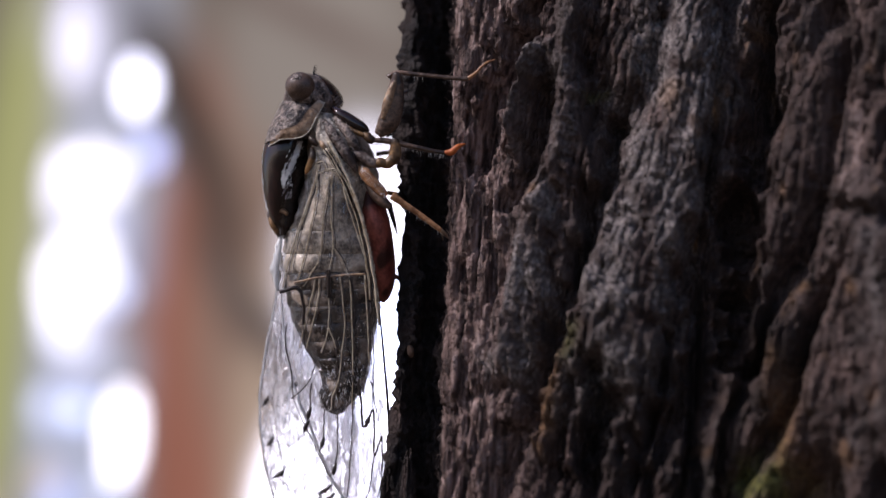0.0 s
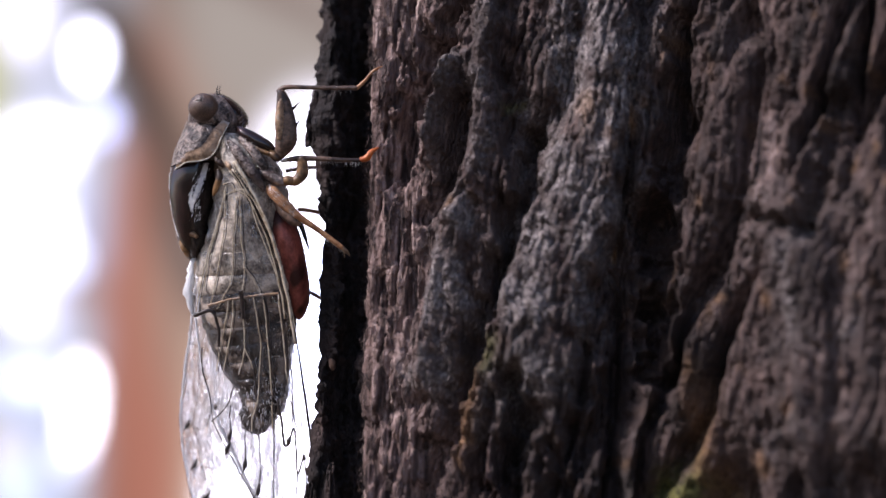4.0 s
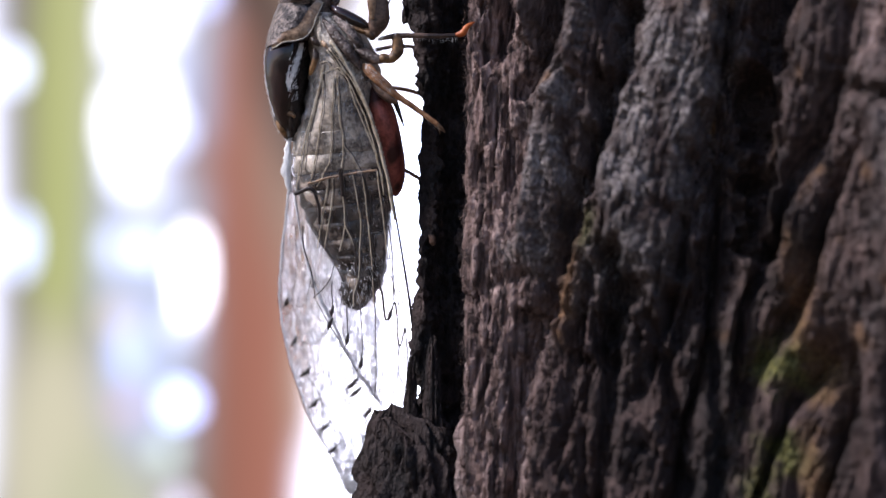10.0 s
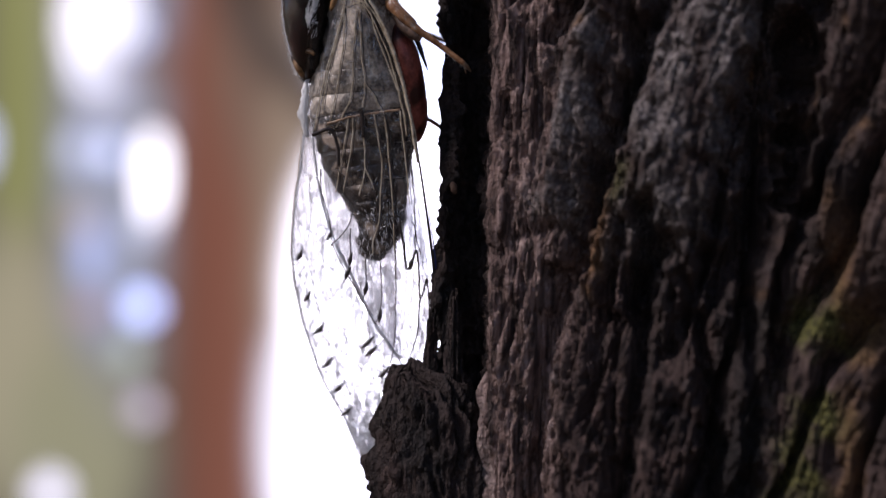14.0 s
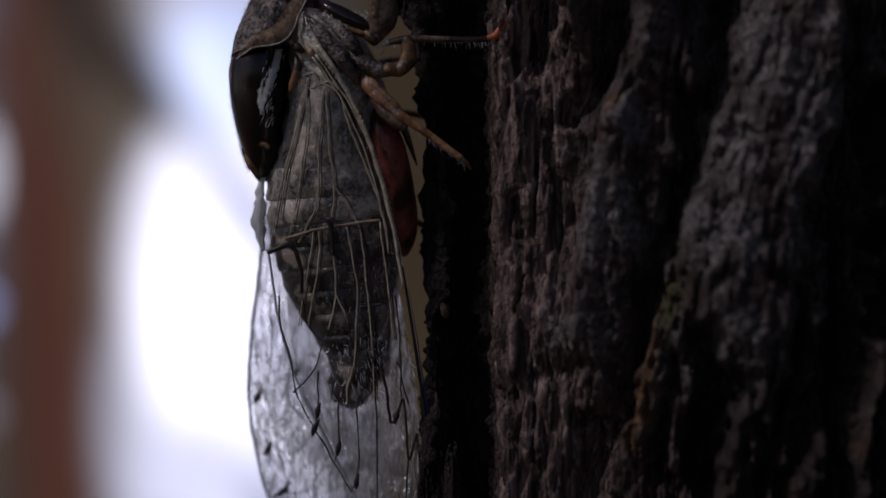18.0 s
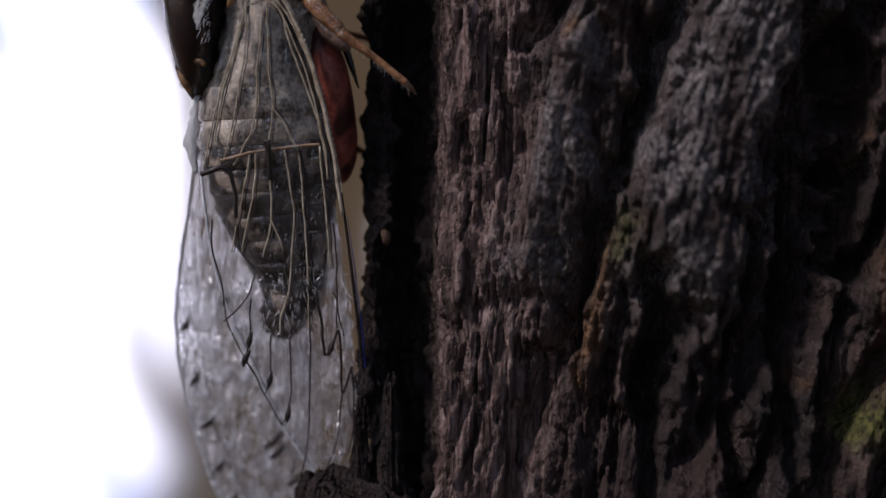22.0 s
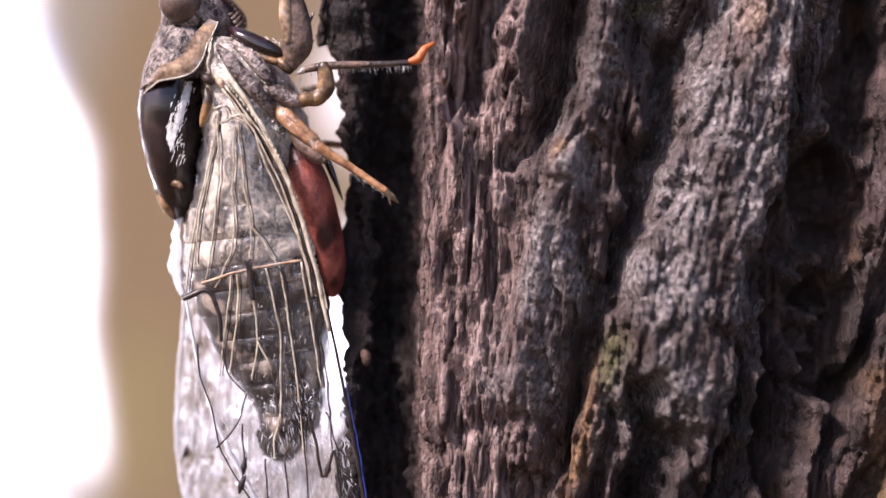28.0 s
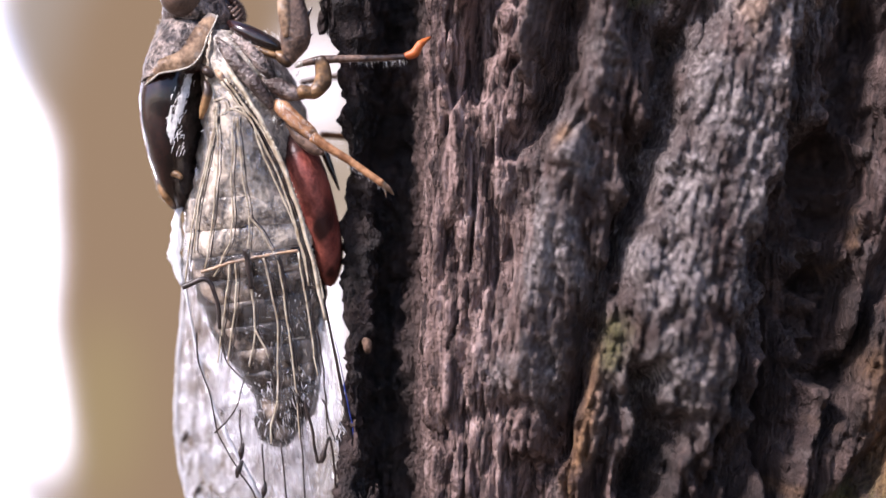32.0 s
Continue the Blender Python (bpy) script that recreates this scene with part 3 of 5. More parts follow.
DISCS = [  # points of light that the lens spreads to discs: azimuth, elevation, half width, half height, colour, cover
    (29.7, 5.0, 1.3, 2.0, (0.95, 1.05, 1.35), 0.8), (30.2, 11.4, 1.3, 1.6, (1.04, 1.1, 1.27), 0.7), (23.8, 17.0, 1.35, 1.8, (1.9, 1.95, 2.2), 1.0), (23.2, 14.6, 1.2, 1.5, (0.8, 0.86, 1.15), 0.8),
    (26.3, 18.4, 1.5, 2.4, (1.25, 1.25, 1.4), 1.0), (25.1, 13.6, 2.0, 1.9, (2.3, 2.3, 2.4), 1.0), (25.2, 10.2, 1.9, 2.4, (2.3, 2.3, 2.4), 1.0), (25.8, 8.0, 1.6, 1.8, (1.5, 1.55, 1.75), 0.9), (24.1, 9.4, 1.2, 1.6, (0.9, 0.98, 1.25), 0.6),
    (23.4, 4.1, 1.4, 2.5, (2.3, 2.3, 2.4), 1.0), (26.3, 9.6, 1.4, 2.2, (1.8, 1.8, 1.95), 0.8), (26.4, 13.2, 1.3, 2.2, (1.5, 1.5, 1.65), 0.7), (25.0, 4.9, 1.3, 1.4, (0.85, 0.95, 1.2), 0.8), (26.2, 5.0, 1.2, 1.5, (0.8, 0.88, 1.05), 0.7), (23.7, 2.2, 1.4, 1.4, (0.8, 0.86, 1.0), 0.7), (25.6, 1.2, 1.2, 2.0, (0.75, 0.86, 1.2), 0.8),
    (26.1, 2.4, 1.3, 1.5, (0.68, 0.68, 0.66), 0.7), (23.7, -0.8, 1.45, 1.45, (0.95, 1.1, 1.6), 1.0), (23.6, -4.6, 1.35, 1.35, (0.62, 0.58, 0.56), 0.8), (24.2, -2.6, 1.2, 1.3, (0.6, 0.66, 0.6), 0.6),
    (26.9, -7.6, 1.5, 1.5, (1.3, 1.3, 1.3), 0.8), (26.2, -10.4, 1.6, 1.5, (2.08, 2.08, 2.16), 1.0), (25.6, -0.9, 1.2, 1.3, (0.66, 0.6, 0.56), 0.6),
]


def backdrop():
    """A glowing shell far behind the trunk, painted with out-of-focus forest and bright sky."""
    az, el = np.meshgrid(np.arange(-26, 62, 0.18), np.arange(-30, 45, 0.18))
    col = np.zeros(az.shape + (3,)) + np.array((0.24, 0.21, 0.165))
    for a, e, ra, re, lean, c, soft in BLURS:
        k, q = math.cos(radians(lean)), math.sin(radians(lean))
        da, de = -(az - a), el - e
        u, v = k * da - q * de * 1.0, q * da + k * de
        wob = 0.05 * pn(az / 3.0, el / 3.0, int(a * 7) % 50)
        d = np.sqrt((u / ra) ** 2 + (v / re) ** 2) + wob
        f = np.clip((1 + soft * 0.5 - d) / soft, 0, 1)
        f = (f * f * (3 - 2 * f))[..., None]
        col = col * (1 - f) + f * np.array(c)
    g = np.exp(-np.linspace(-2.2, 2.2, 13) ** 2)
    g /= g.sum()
    for axis in (0, 1):  # a wide lens blur, painted into the colours
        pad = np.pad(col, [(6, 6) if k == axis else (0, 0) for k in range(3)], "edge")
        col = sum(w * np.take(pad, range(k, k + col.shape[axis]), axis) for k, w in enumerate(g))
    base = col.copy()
    for a, e, ra, re, c, cover in DISCS:  # small spots painted to glow like gaps in the leaves; the lens makes the discs
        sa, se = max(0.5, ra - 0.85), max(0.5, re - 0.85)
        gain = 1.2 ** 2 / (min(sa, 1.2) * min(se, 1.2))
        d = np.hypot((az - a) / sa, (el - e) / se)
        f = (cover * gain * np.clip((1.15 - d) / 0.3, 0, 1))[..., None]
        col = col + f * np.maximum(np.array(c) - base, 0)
    r = 6.0
    a, e = np.radians(az), np.radians(el)
    co = np.stack([-np.sin(a) * np.cos(e), np.cos(a) * np.cos(e), np.sin(e)], -1).reshape(-1, 3) * r
    m, k = az.shape
    i = np.arange(m * k).reshape(m, k)
    me = bpy.data.meshes.new("backdrop")
    me.from_pydata(co.tolist(), [], np.stack([i[:-1, :-1], i[:-1, 1:], i[1:, 1:], i[1:, :-1]], -1).reshape(-1, 4).tolist())
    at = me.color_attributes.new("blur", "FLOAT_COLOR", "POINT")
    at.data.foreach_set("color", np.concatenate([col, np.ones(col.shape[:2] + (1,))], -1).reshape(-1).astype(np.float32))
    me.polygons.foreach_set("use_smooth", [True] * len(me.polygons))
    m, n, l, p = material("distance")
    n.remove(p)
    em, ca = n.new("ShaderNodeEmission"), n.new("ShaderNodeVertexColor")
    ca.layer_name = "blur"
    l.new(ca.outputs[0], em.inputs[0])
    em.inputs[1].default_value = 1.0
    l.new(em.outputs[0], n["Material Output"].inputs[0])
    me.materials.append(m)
    return tagged(new("backdrop", me), "glowing backdrop painted with blurred forest, brown trunks and sky", "backdrop", kind="structure")


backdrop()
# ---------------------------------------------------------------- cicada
# Drawn on the grid of the camera's view at 6 s, 156 mm off its right flank: u to the belly side, v towards the tail; d
# in mm behind the flank's middle.
SPAN, GRID, SIZE = 0.15616, 2734.2, 0.95


def at(u, v, d=0.0):
    y = (d + 4.5) * 0.001
    k, k0 = (SPAN + y) / GRID, SPAN / GRID
    return Vector(((u - 784) * k + 327 * k0, y, (441 - v) * k + 62 * k0)) * SIZE


def line(*pts):
    return [at(*p) for p in pts]


# its third colour paints pale patches and glints into the shell
ABDOMEN = grained("abdomen_shell", (0.004, 0.003, 0.0025), (0.05, 0.036, 0.029), scale=600, rough=0.2, bump=0.8, spec=0.8, third=(0.36, 0.29, 0.23), third_scale=620, third_from=0.54)
DARK = grained("dark_shell", (0.005, 0.003, 0.003), (0.030, 0.011, 0.009), scale=500, rough=0.2, bump=0.07, spec=0.6)
SHELL = grained("mottled_shell", (0.02, 0.014, 0.012), (0.36, 0.28, 0.24), scale=1000, rough=0.35, bump=1.0, spec=0.5, third=(0.05, 0.032, 0.026), third_scale=500)
TAN = grained("tan_shell", (0.12, 0.07, 0.04), (0.46, 0.30, 0.18), scale=900, rough=0.4, bump=0.4, third=(0.40, 0.34, 0.28), third_scale=700, third_from=0.54)
RIM = grained("silvery_rim", (0.55, 0.55, 0.57), (0.85, 0.85, 0.88), scale=1800, rough=0.3, bump=0.3)
INDIGO = grained("indigo_edge", (0.015, 0.025, 0.12), (0.035, 0.06, 0.30), scale=1500, rough=0.3, bump=0.2)
SPECK = grained("speckled_shell", (0.006, 0.004, 0.004), (0.34, 0.27, 0.23), scale=2000, fine=5200, rough=0.35, bump=1.0, third=(0.02, 0.013, 0.011), third_scale=450, third_from=0.54)
GREY = grained("grey_mottle", (0.075, 0.062, 0.053), (0.72, 0.63, 0.52), scale=800, fine=4200, stretch=(1, 1, 0.8), rough=0.32, bump=0.6, spec=0.6, third=(0.06, 0.045, 0.036), third_scale=420, third_from=0.55)
RED = grained("red_shell", (0.14, 0.03, 0.022), (0.36, 0.10, 0.07), scale=700, rough=0.42, bump=0.35, third=(0.05, 0.015, 0.012), third_scale=350)
ORANGE = grained("orange_foot", (0.26, 0.05, 0.01), (0.50, 0.13, 0.025), scale=900, rough=0.4, bump=0.2)
LEG = grained("leg_shell", (0.035, 0.022, 0.017), (0.19, 0.12, 0.085), scale=1200, rough=0.35, bump=0.4, third=(0.02, 0.013, 0.011), third_scale=600)
JOINT = grained("amber_joint", (0.05, 0.028, 0.015), (0.34, 0.19, 0.08), scale=700, rough=0.4, bump=0.4, third=(0.035, 0.02, 0.013), third_scale=500, third_from=0.46)
HINDLEG = grained("amber_leg", (0.2, 0.085, 0.035), (0.52, 0.27, 0.13), scale=1200, rough=0.4, bump=0.3)
EYE = grained("eye", (0.05, 0.030, 0.022), (0.14, 0.09, 0.065), scale=300, fine=6000, rough=0.35, bump=0.15, spec=0.5)
PALE = grained("pale_fuzz", (0.30, 0.27, 0.22), (0.6, 0.56, 0.48), scale=1500, rough=0.8, bump=0.7)
WHITE = grained("white_membrane", (0.55, 0.55, 0.55), (0.8, 0.8, 0.8), scale=1500, stretch=(1, 1, 0.2), rough=0.5, bump=0.6)
VEIN = grained("pale_vein", (0.30, 0.23, 0.15), (0.62, 0.54, 0.41), scale=1500, rough=0.4, bump=0.2)
VEIN_DARK = grained("dark_vein", (0.01, 0.008, 0.008), (0.05, 0.035, 0.03), scale=1500, rough=0.35, bump=0.2)
CROSS = grained("band", (0.008, 0.006, 0.005), (0.30, 0.25, 0.20), scale=700, rough=0.5, bump=0.3)


def wing_material(name, low, high, gloss, clear, rough, crease=1.0):
    """A crinkled film: clear between silvery creases. low and high say how much of it is milky."""
    m, n, l, p = material(name)
    tc = n.new("ShaderNodeTexCoord")

    def tex(scale, stretch, turn, detail):
        mp = n.new("ShaderNodeMapping")
        mp.inputs["Scale"].default_value = stretch
        mp.inputs["Rotation"].default_value = (0, radians(turn), 0)
        l.new(tc.outputs["Object"], mp.inputs[0])
        t = n.new("ShaderNodeTexNoise")
        t.inputs["Scale"].default_value, t.inputs["Detail"].default_value = scale, detail
        t.inputs["Distortion"].default_value = 0.6
        l.new(mp.outputs[0], t.inputs["Vector"])
        return t.outputs["Fac"]

    def span(fac, a, b, c, d):
        r = n.new("ShaderNodeMapRange")
        for k, v in zip(("From Min", "From Max", "To Min", "To Max"), (a, b, c, d)):
            r.inputs[k].default_value = v
        l.new(fac, r.inputs["Value"])
        return r.outputs[0]
    fold = tex(2200, (1.0, 1.0, 0.28), 14, 3)
    bp = n.new("ShaderNodeBump")
    bp.inputs["Strength"].default_value, bp.inputs["Distance"].default_value = crease, 0.0005
    l.new(fold, bp.inputs["Height"])
    gl, tr, df, tl = (n.new("ShaderNodeBsdf" + k) for k in ("Glossy", "Transparent", "Diffuse", "Refraction"))
    gl.inputs["Roughness"].default_value = rough
    gl.inputs["Color"].default_value = (0.95, 0.95, 1.0, 1)
    tr.inputs["Color"].default_value = (*clear, 1)
    tl.inputs["Color"].default_value = df.inputs["Color"].default_value = (0.95, 0.95, 0.98, 1)
    tl.inputs["IOR"].default_value, tl.inputs["Roughness"].default_value = 1.5, 0.45
    for s in (gl, tl, df):
        l.new(bp.outputs[0], s.inputs["Normal"])
    body, film, out = (n.new("ShaderNodeMixShader") for _ in range(3))
    body.inputs[0].default_value = 0.72
    l.new(df.outputs[0], body.inputs[1])
    l.new(tl.outputs[0], body.inputs[2])
    l.new(span(tex(1700, (1.0, 1.0, 0.22), -10, 5), 0.42, 0.66, low, high), film.inputs[0])
    l.new(tr.outputs[0], film.inputs[1])
    l.new(body.outputs[0], film.inputs[2])
    l.new(span(fold, 0.45, 0.68, gloss * 0.3, gloss * 1.7), out.inputs[0])
    l.new(film.outputs[0], out.inputs[1])
    l.new(gl.outputs[0], out.inputs[2])
    n.remove(p)
    l.new(out.outputs[0], n["Material Output"].inputs[0])
    return m


WING = wing_material("clear_membrane", 0.0, 0.12, 0.09, (0.95, 0.94, 0.93), 0.22, 0.9)
MILKY = wing_material("milky_membrane", 0.15, 0.85, 0.35, (0.97, 0.97, 0.99), 0.36, 1.0)
SILVER = wing_material("silvery_membrane", 0.15, 0.85, 0.35, (0.97, 0.97, 0.99), 0.36)

cicada = tagged(new("cicada"), "brown cicada with clear veined wings clinging head-up to the bark", "cicada")
cam.data.dof.focus_object = cicada


def loft(stations, seg=28, lump=0.03, freq=900.0):
    """A closed body through stations of (left u, right u, v of the left, v of the right, d, half depth in mm)."""
    bm = bmesh.new()
    rings = []
    for u0, u1, v0, v1, d, hd in stations:
        a, b = at(u0, v0, d), at(u1, v1, d)
        c, r = (a + b) / 2, (b - a) / 2
        ring = []
        for s in range(seg):
            w = 2 * math.pi * s / seg
            q = c + r * math.cos(w) + Vector((0, hd * 0.001, 0)) * math.sin(w)
            q += (q - c) * lump * noise.noise(q * freq)
            ring.append(bm.verts.new(q))
        rings.append(ring)
    for r0, r1 in zip(rings, rings[1:]):
        for s in range(seg):
            bm.faces.new((r0[s], r0[(s + 1) % seg], r1[(s + 1) % seg], r1[s]))
    bm.faces.new(rings[0][::-1])
    bm.faces.new(rings[-1])
    bmesh.ops.recalc_face_normals(bm, faces=bm.faces)
    return bm


def dense(stations, per=4):
    """Smooths a list of stations."""
    p = np.array(stations, float)
    out = []
    for i in range(len(p) - 1):
        a, b, c, d = p[max(i - 1, 0)], p[i], p[i + 1], p[min(i + 2, len(p) - 1)]
        for k in range(per):
            t = k / per
            out.append(0.5 * ((2 * b) + (c - a) * t + (2 * a - 5 * b + 4 * c - d) * t * t + (3 * b - a - 3 * c + d) * t ** 3))
    return out + [p[-1]]


def vein(pts, r, mat, parent, name="vein", taper=0.6):
    bm = bmesh.new()
    line3 = [p + Vector((noise.noise(p * 900), 0, 0.5 * noise.noise(p * 1300))) * 0.0001 for p in smooth_line(pts, 6)]
    sweep(bm, line3, [r * 0.0002, r * 0.001, r * 0.0002] if name in ("wing_mark", "edge_sheen") else [r * 0.001, r * 0.001 * taper], sides=6)
    return part(name, bm, mat, parent)


def plate(name, axis, widths, hd, mat, parent, label="", d=-5.0, lump=0.06):
    """A flattened limb along grid points, with half widths in grid units and half depth in mm."""
    c = [Vector((a[0], a[1])) for a in axis]
    st = []
    for i, p in enumerate(c):
        t = (c[min(i + 1, len(c) - 1)] - c[max(i - 1, 0)]).normalized()
        q = Vector((-t.y, t.x)) * widths[i]
        dd = axis[i][2] if len(axis[i]) > 2 else d
        st.append((p.x - q.x, p.x + q.x, p.y - q.y, p.y + q.y, dd, hd * (0.5 if i in (0, len(c) - 1) else 1)))
    return part(name, loft(dense(st, 4), seg=20, lump=lump, freq=1500), mat, parent, label)


# head, eyes, front
head = part("head", loft(dense([(400, 404, 150, 152, 0, 0.6), (372, 428, 160, 160, 0, 3.0), (356, 448, 178, 186, 0, 4.4), (352, 452, 196, 206, 0, 4.4), (352, 442, 212, 216, 0, 4.0)])), SHELL, cicada, "mottled brown head")
bm = bmesh.new()
ball(bm, at(381, 174, -4.3), (1.45e-3, 1.25e-3, 1.4e-3), seg=28, rings=20)
part("eye", bm, EYE, cicada, "glossy grey-brown bulging eye")
# pale top of the eye, with the sky's highlight modelled as a lump
bm = bmesh.new()
ball(bm, at(377, 164, -4.75), (0.85e-3, 0.78e-3, 0.75e-3), lump=0.12, freq=1800)
part("eye_cap", bm, SHELL, cicada, "pale cap on the eye with the sky's highlight in its colour")
bm = bmesh.new()
ball(bm, at(392, 172, 4.3), (1.4e-3, 1.25e-3, 1.35e-3), seg=24, rings=16)
part("eye", bm, EYE, cicada, "glossy grey-brown bulging eye")
face = part("face", loft(dense([(402, 410, 158, 150, 0, 1.5), (408, 424, 170, 156, 0, 2.3), (420, 440, 186, 168, 0, 2.5), (434, 454, 200, 186, 0, 2.3), (446, 456, 208, 200, 0, 1.4)])), DARK, cicada, "dark bulging face")
bm = bmesh.new()
for i in range(11):  # ribs across the front of the head
    k = i / 10
    u, v = 409 + 44 * k + 5 * math.sin(math.pi * k), 153 + 44 * k - 2 * math.sin(math.pi * k)
    sweep(bm, line((u - 5, v + 9, -2.45), (u + 1, v + 1, -1.6), (u + 2, v, 0), (u + 1, v + 1, 1.6)), [0.00016, 0.0002, 0.00016], sides=6)
part("face_rib", bm, LEG, face, "fine ribs across the face")
for d in (-2.0, 2.4):
    bm = bmesh.new()
    sweep(bm, smooth_line(line((404, 156, d), (402, 146, d), (404, 134, d)), 3), [0.00012, 0.00008, 0.00003], sides=5)
    part("antenna", bm, DARK, cicada)
# pronotum with tan collar, mesonotum, cross ridge
part("pronotum", loft(dense([(352, 446, 204, 214, 0, 4.2), (344, 440, 222, 226, 0, 4.9), (334, 430, 246, 244, 0, 5.4), (328, 420, 272, 262, 0, 5.6), (326, 405, 284, 272, 0, 5.4)]), lump=0.05, freq=1400), SPECK, cicada, "wrinkled brown pronotum")
MESO = [(328, 410, 270, 262, 0, 4.9), (322, 412, 300, 296, 0, 5.3), (324, 408, 340, 336, 0, 5.2), (332, 402, 380, 376, 0, 4.8), (340, 396, 408, 408, 0, 3.9), (349, 386, 432, 432, 0, 2.4), (358, 374, 446, 446, 0, 1.0)]
part("mesonotum", loft(dense(MESO)), DARK, cicada, "glossy black-brown domed back")
bm = bmesh.new()
sweep(bm, smooth_line(line((338, 388, -2.5), (352, 396, -3.6), (366, 398, -4.4), (374, 404, -4.6)), 4), [0.0002, 0.00028, 0.00026, 0.00015], sides=8)
sweep(bm, smooth_line(line((342, 404, -2.0), (350, 424, -2.6), (358, 440, -1.4)), 4), [0.0004, 0.0004, 0.0002], sides=8)
part("cross_ridge", bm, JOINT, cicada, "tan cross-shaped ridge")
# thorax side and abdomen
part("thorax", loft(dense([(402, 470, 222, 226, 0, 4.2), (398, 505, 252, 262, 0, 5.0), (400, 524, 300, 310, 0, 5.3), (396, 530, 350, 356, 0, 5.3), (386, 532, 400, 404, 0, 5.1), (376, 534, 450, 446, 0, 4.95), (376, 530, 466, 460, 0, 4.6)], 6), lump=0.12, freq=1100), GREY, cicada, "mottled hairy thorax")
plate("side_plate", [(424, 230, -4.6), (440, 248, -5.1), (462, 276, -5.45), (484, 304, -5.3), (494, 320, -4.9)], [4, 9, 10, 8, 4], 0.45, SHELL, cicada, "mottled downy side plate", lump=0.05)
plate("side_plate", [(446, 226, -4.4), (468, 246, -4.9), (486, 268, -5.0), (498, 286, -4.7)], [4, 9, 9, 4], 0.5, SHELL, cicada, "mottled downy side plate", lump=0.05)
plate("wing_hinge", [(402, 262, -4.9), (412, 270, -5.4), (420, 278, -5.4)], [3, 6, 3], 0.3, JOINT, cicada, "brown wing hinge")
plate("wing_hinge", [(424, 268, -5.2), (430, 276, -5.6), (436, 288, -5.5)], [3, 5, 3], 0.25, TAN, cicada, "pale wing hinge")
plate("wing_hinge", [(410, 282, -5.2), (413, 296, -5.5), (406, 318, -5.3), (402, 330, -5.0)], [3, 6, 5, 2], 0.3, JOINT, cicada, "amber wing hinge")
ABD = [(372, 540, 430, 430), (372, 552, 470, 462), (374, 556, 505, 490), (378, 553, 535, 520), (386, 549, 565, 548), (398, 545, 595, 578), (414, 540, 625, 608), (432, 538, 652, 638), (447, 535, 676, 664), (455, 531, 696, 690)]
for i, (a, b) in enumerate(zip(ABD, ABD[1:])):
    hd = 5.0 - 0.28 * i
    st = [(a[0] + 5, a[1] - 4, a[2], a[3], 0, hd - 0.15), (a[0] + 1, a[1], a[2] + 5, a[3] + 4, 0, hd + 0.1), (b[0] - 3, b[1] + 1, b[2] - 4, b[3] - 4, 0, hd), (b[0], b[1] - 3, b[2] + 3, b[3] + 3, 0, hd - 0.3)]
    part("abdomen_segment", loft(dense(st, 3), lump=0.06), GREY if i < 2 else ABDOMEN, cicada, "dark brown abdomen segment" if i > 1 else "grey mottled abdomen segment")
    if i in (0, 4, 6):
        continue
    bm = bmesh.new()
    arc = []
    for k in range(1 + i % 3, 7 + i % 2):
        w = math.pi * (k / 8)
        c = (b[0] + b[1]) / 2 - (b[1] - b[0]) / 2 * math.cos(w) * 0.97
        arc.append(at(c, (b[2] + (b[3] - b[2]) * k / 8) - 1, -(hd - 0.05) * math.sin(w)))
    sweep(bm, arc, [0.00002, 0.00005, 0.00003, 0.00006, 0.00002], sides=6, rough=0.8)
    part("abdomen_band", bm, CROSS, cicada, "tan segment edge")
part("abdomen_tip", loft(dense([(458, 530, 690, 690, 0, 2.9), (454, 528, 706, 706, 0, 2.8), (452, 520, 722, 716, 0, 2.5), (455, 508, 738, 730, 0, 2.0), (470, 500, 748, 742, 0, 1.2), (482, 494, 752, 748, 0, 0.5)]), lump=0.15, freq=1300), ABDOMEN, cicada, "blunt dark abdomen tip")
part("operculum", loft(dense([(508, 524, 352, 350, -2.2, 0.8), (505, 544, 380, 374, -2.4, 1.9), (512, 558, 420, 410, -2.2, 2.4), (524, 566, 460, 450, -1.6, 2.3), (532, 571, 494, 486, -1.0, 2.0), (536, 571, 518, 512, -0.7, 1.7), (541, 567, 534, 530, -0.5, 1.2), (547, 561, 544, 542, -0.4, 0.6), (552, 556, 548, 547, -0.3, 0.1)])), RED, cicada, "dull red rounded belly plate")
bm = bmesh.new()
sweep(bm, smooth_line(line((552, 372, -1.2), (560, 394, -1.2), (571, 426, -1.2)), 3), [0.0003, 0.00024, 0.00005], sides=6)
part("spur", bm, DARK, cicada)
bm = bmesh.new()  # white hindwing edge showing on the back
sweep(bm, smooth_line(line((366, 436, -1.5), (360, 470, -1.8), (358, 505, -1.8), (364, 540, -1.5)), 5), [0.0001, 0.0004, 0.00048, 0.0001], sides=8, flat=0.25, rough=0.9)
part("hindwing_edge", bm, WHITE, cicada, "white crumpled hindwing edge")


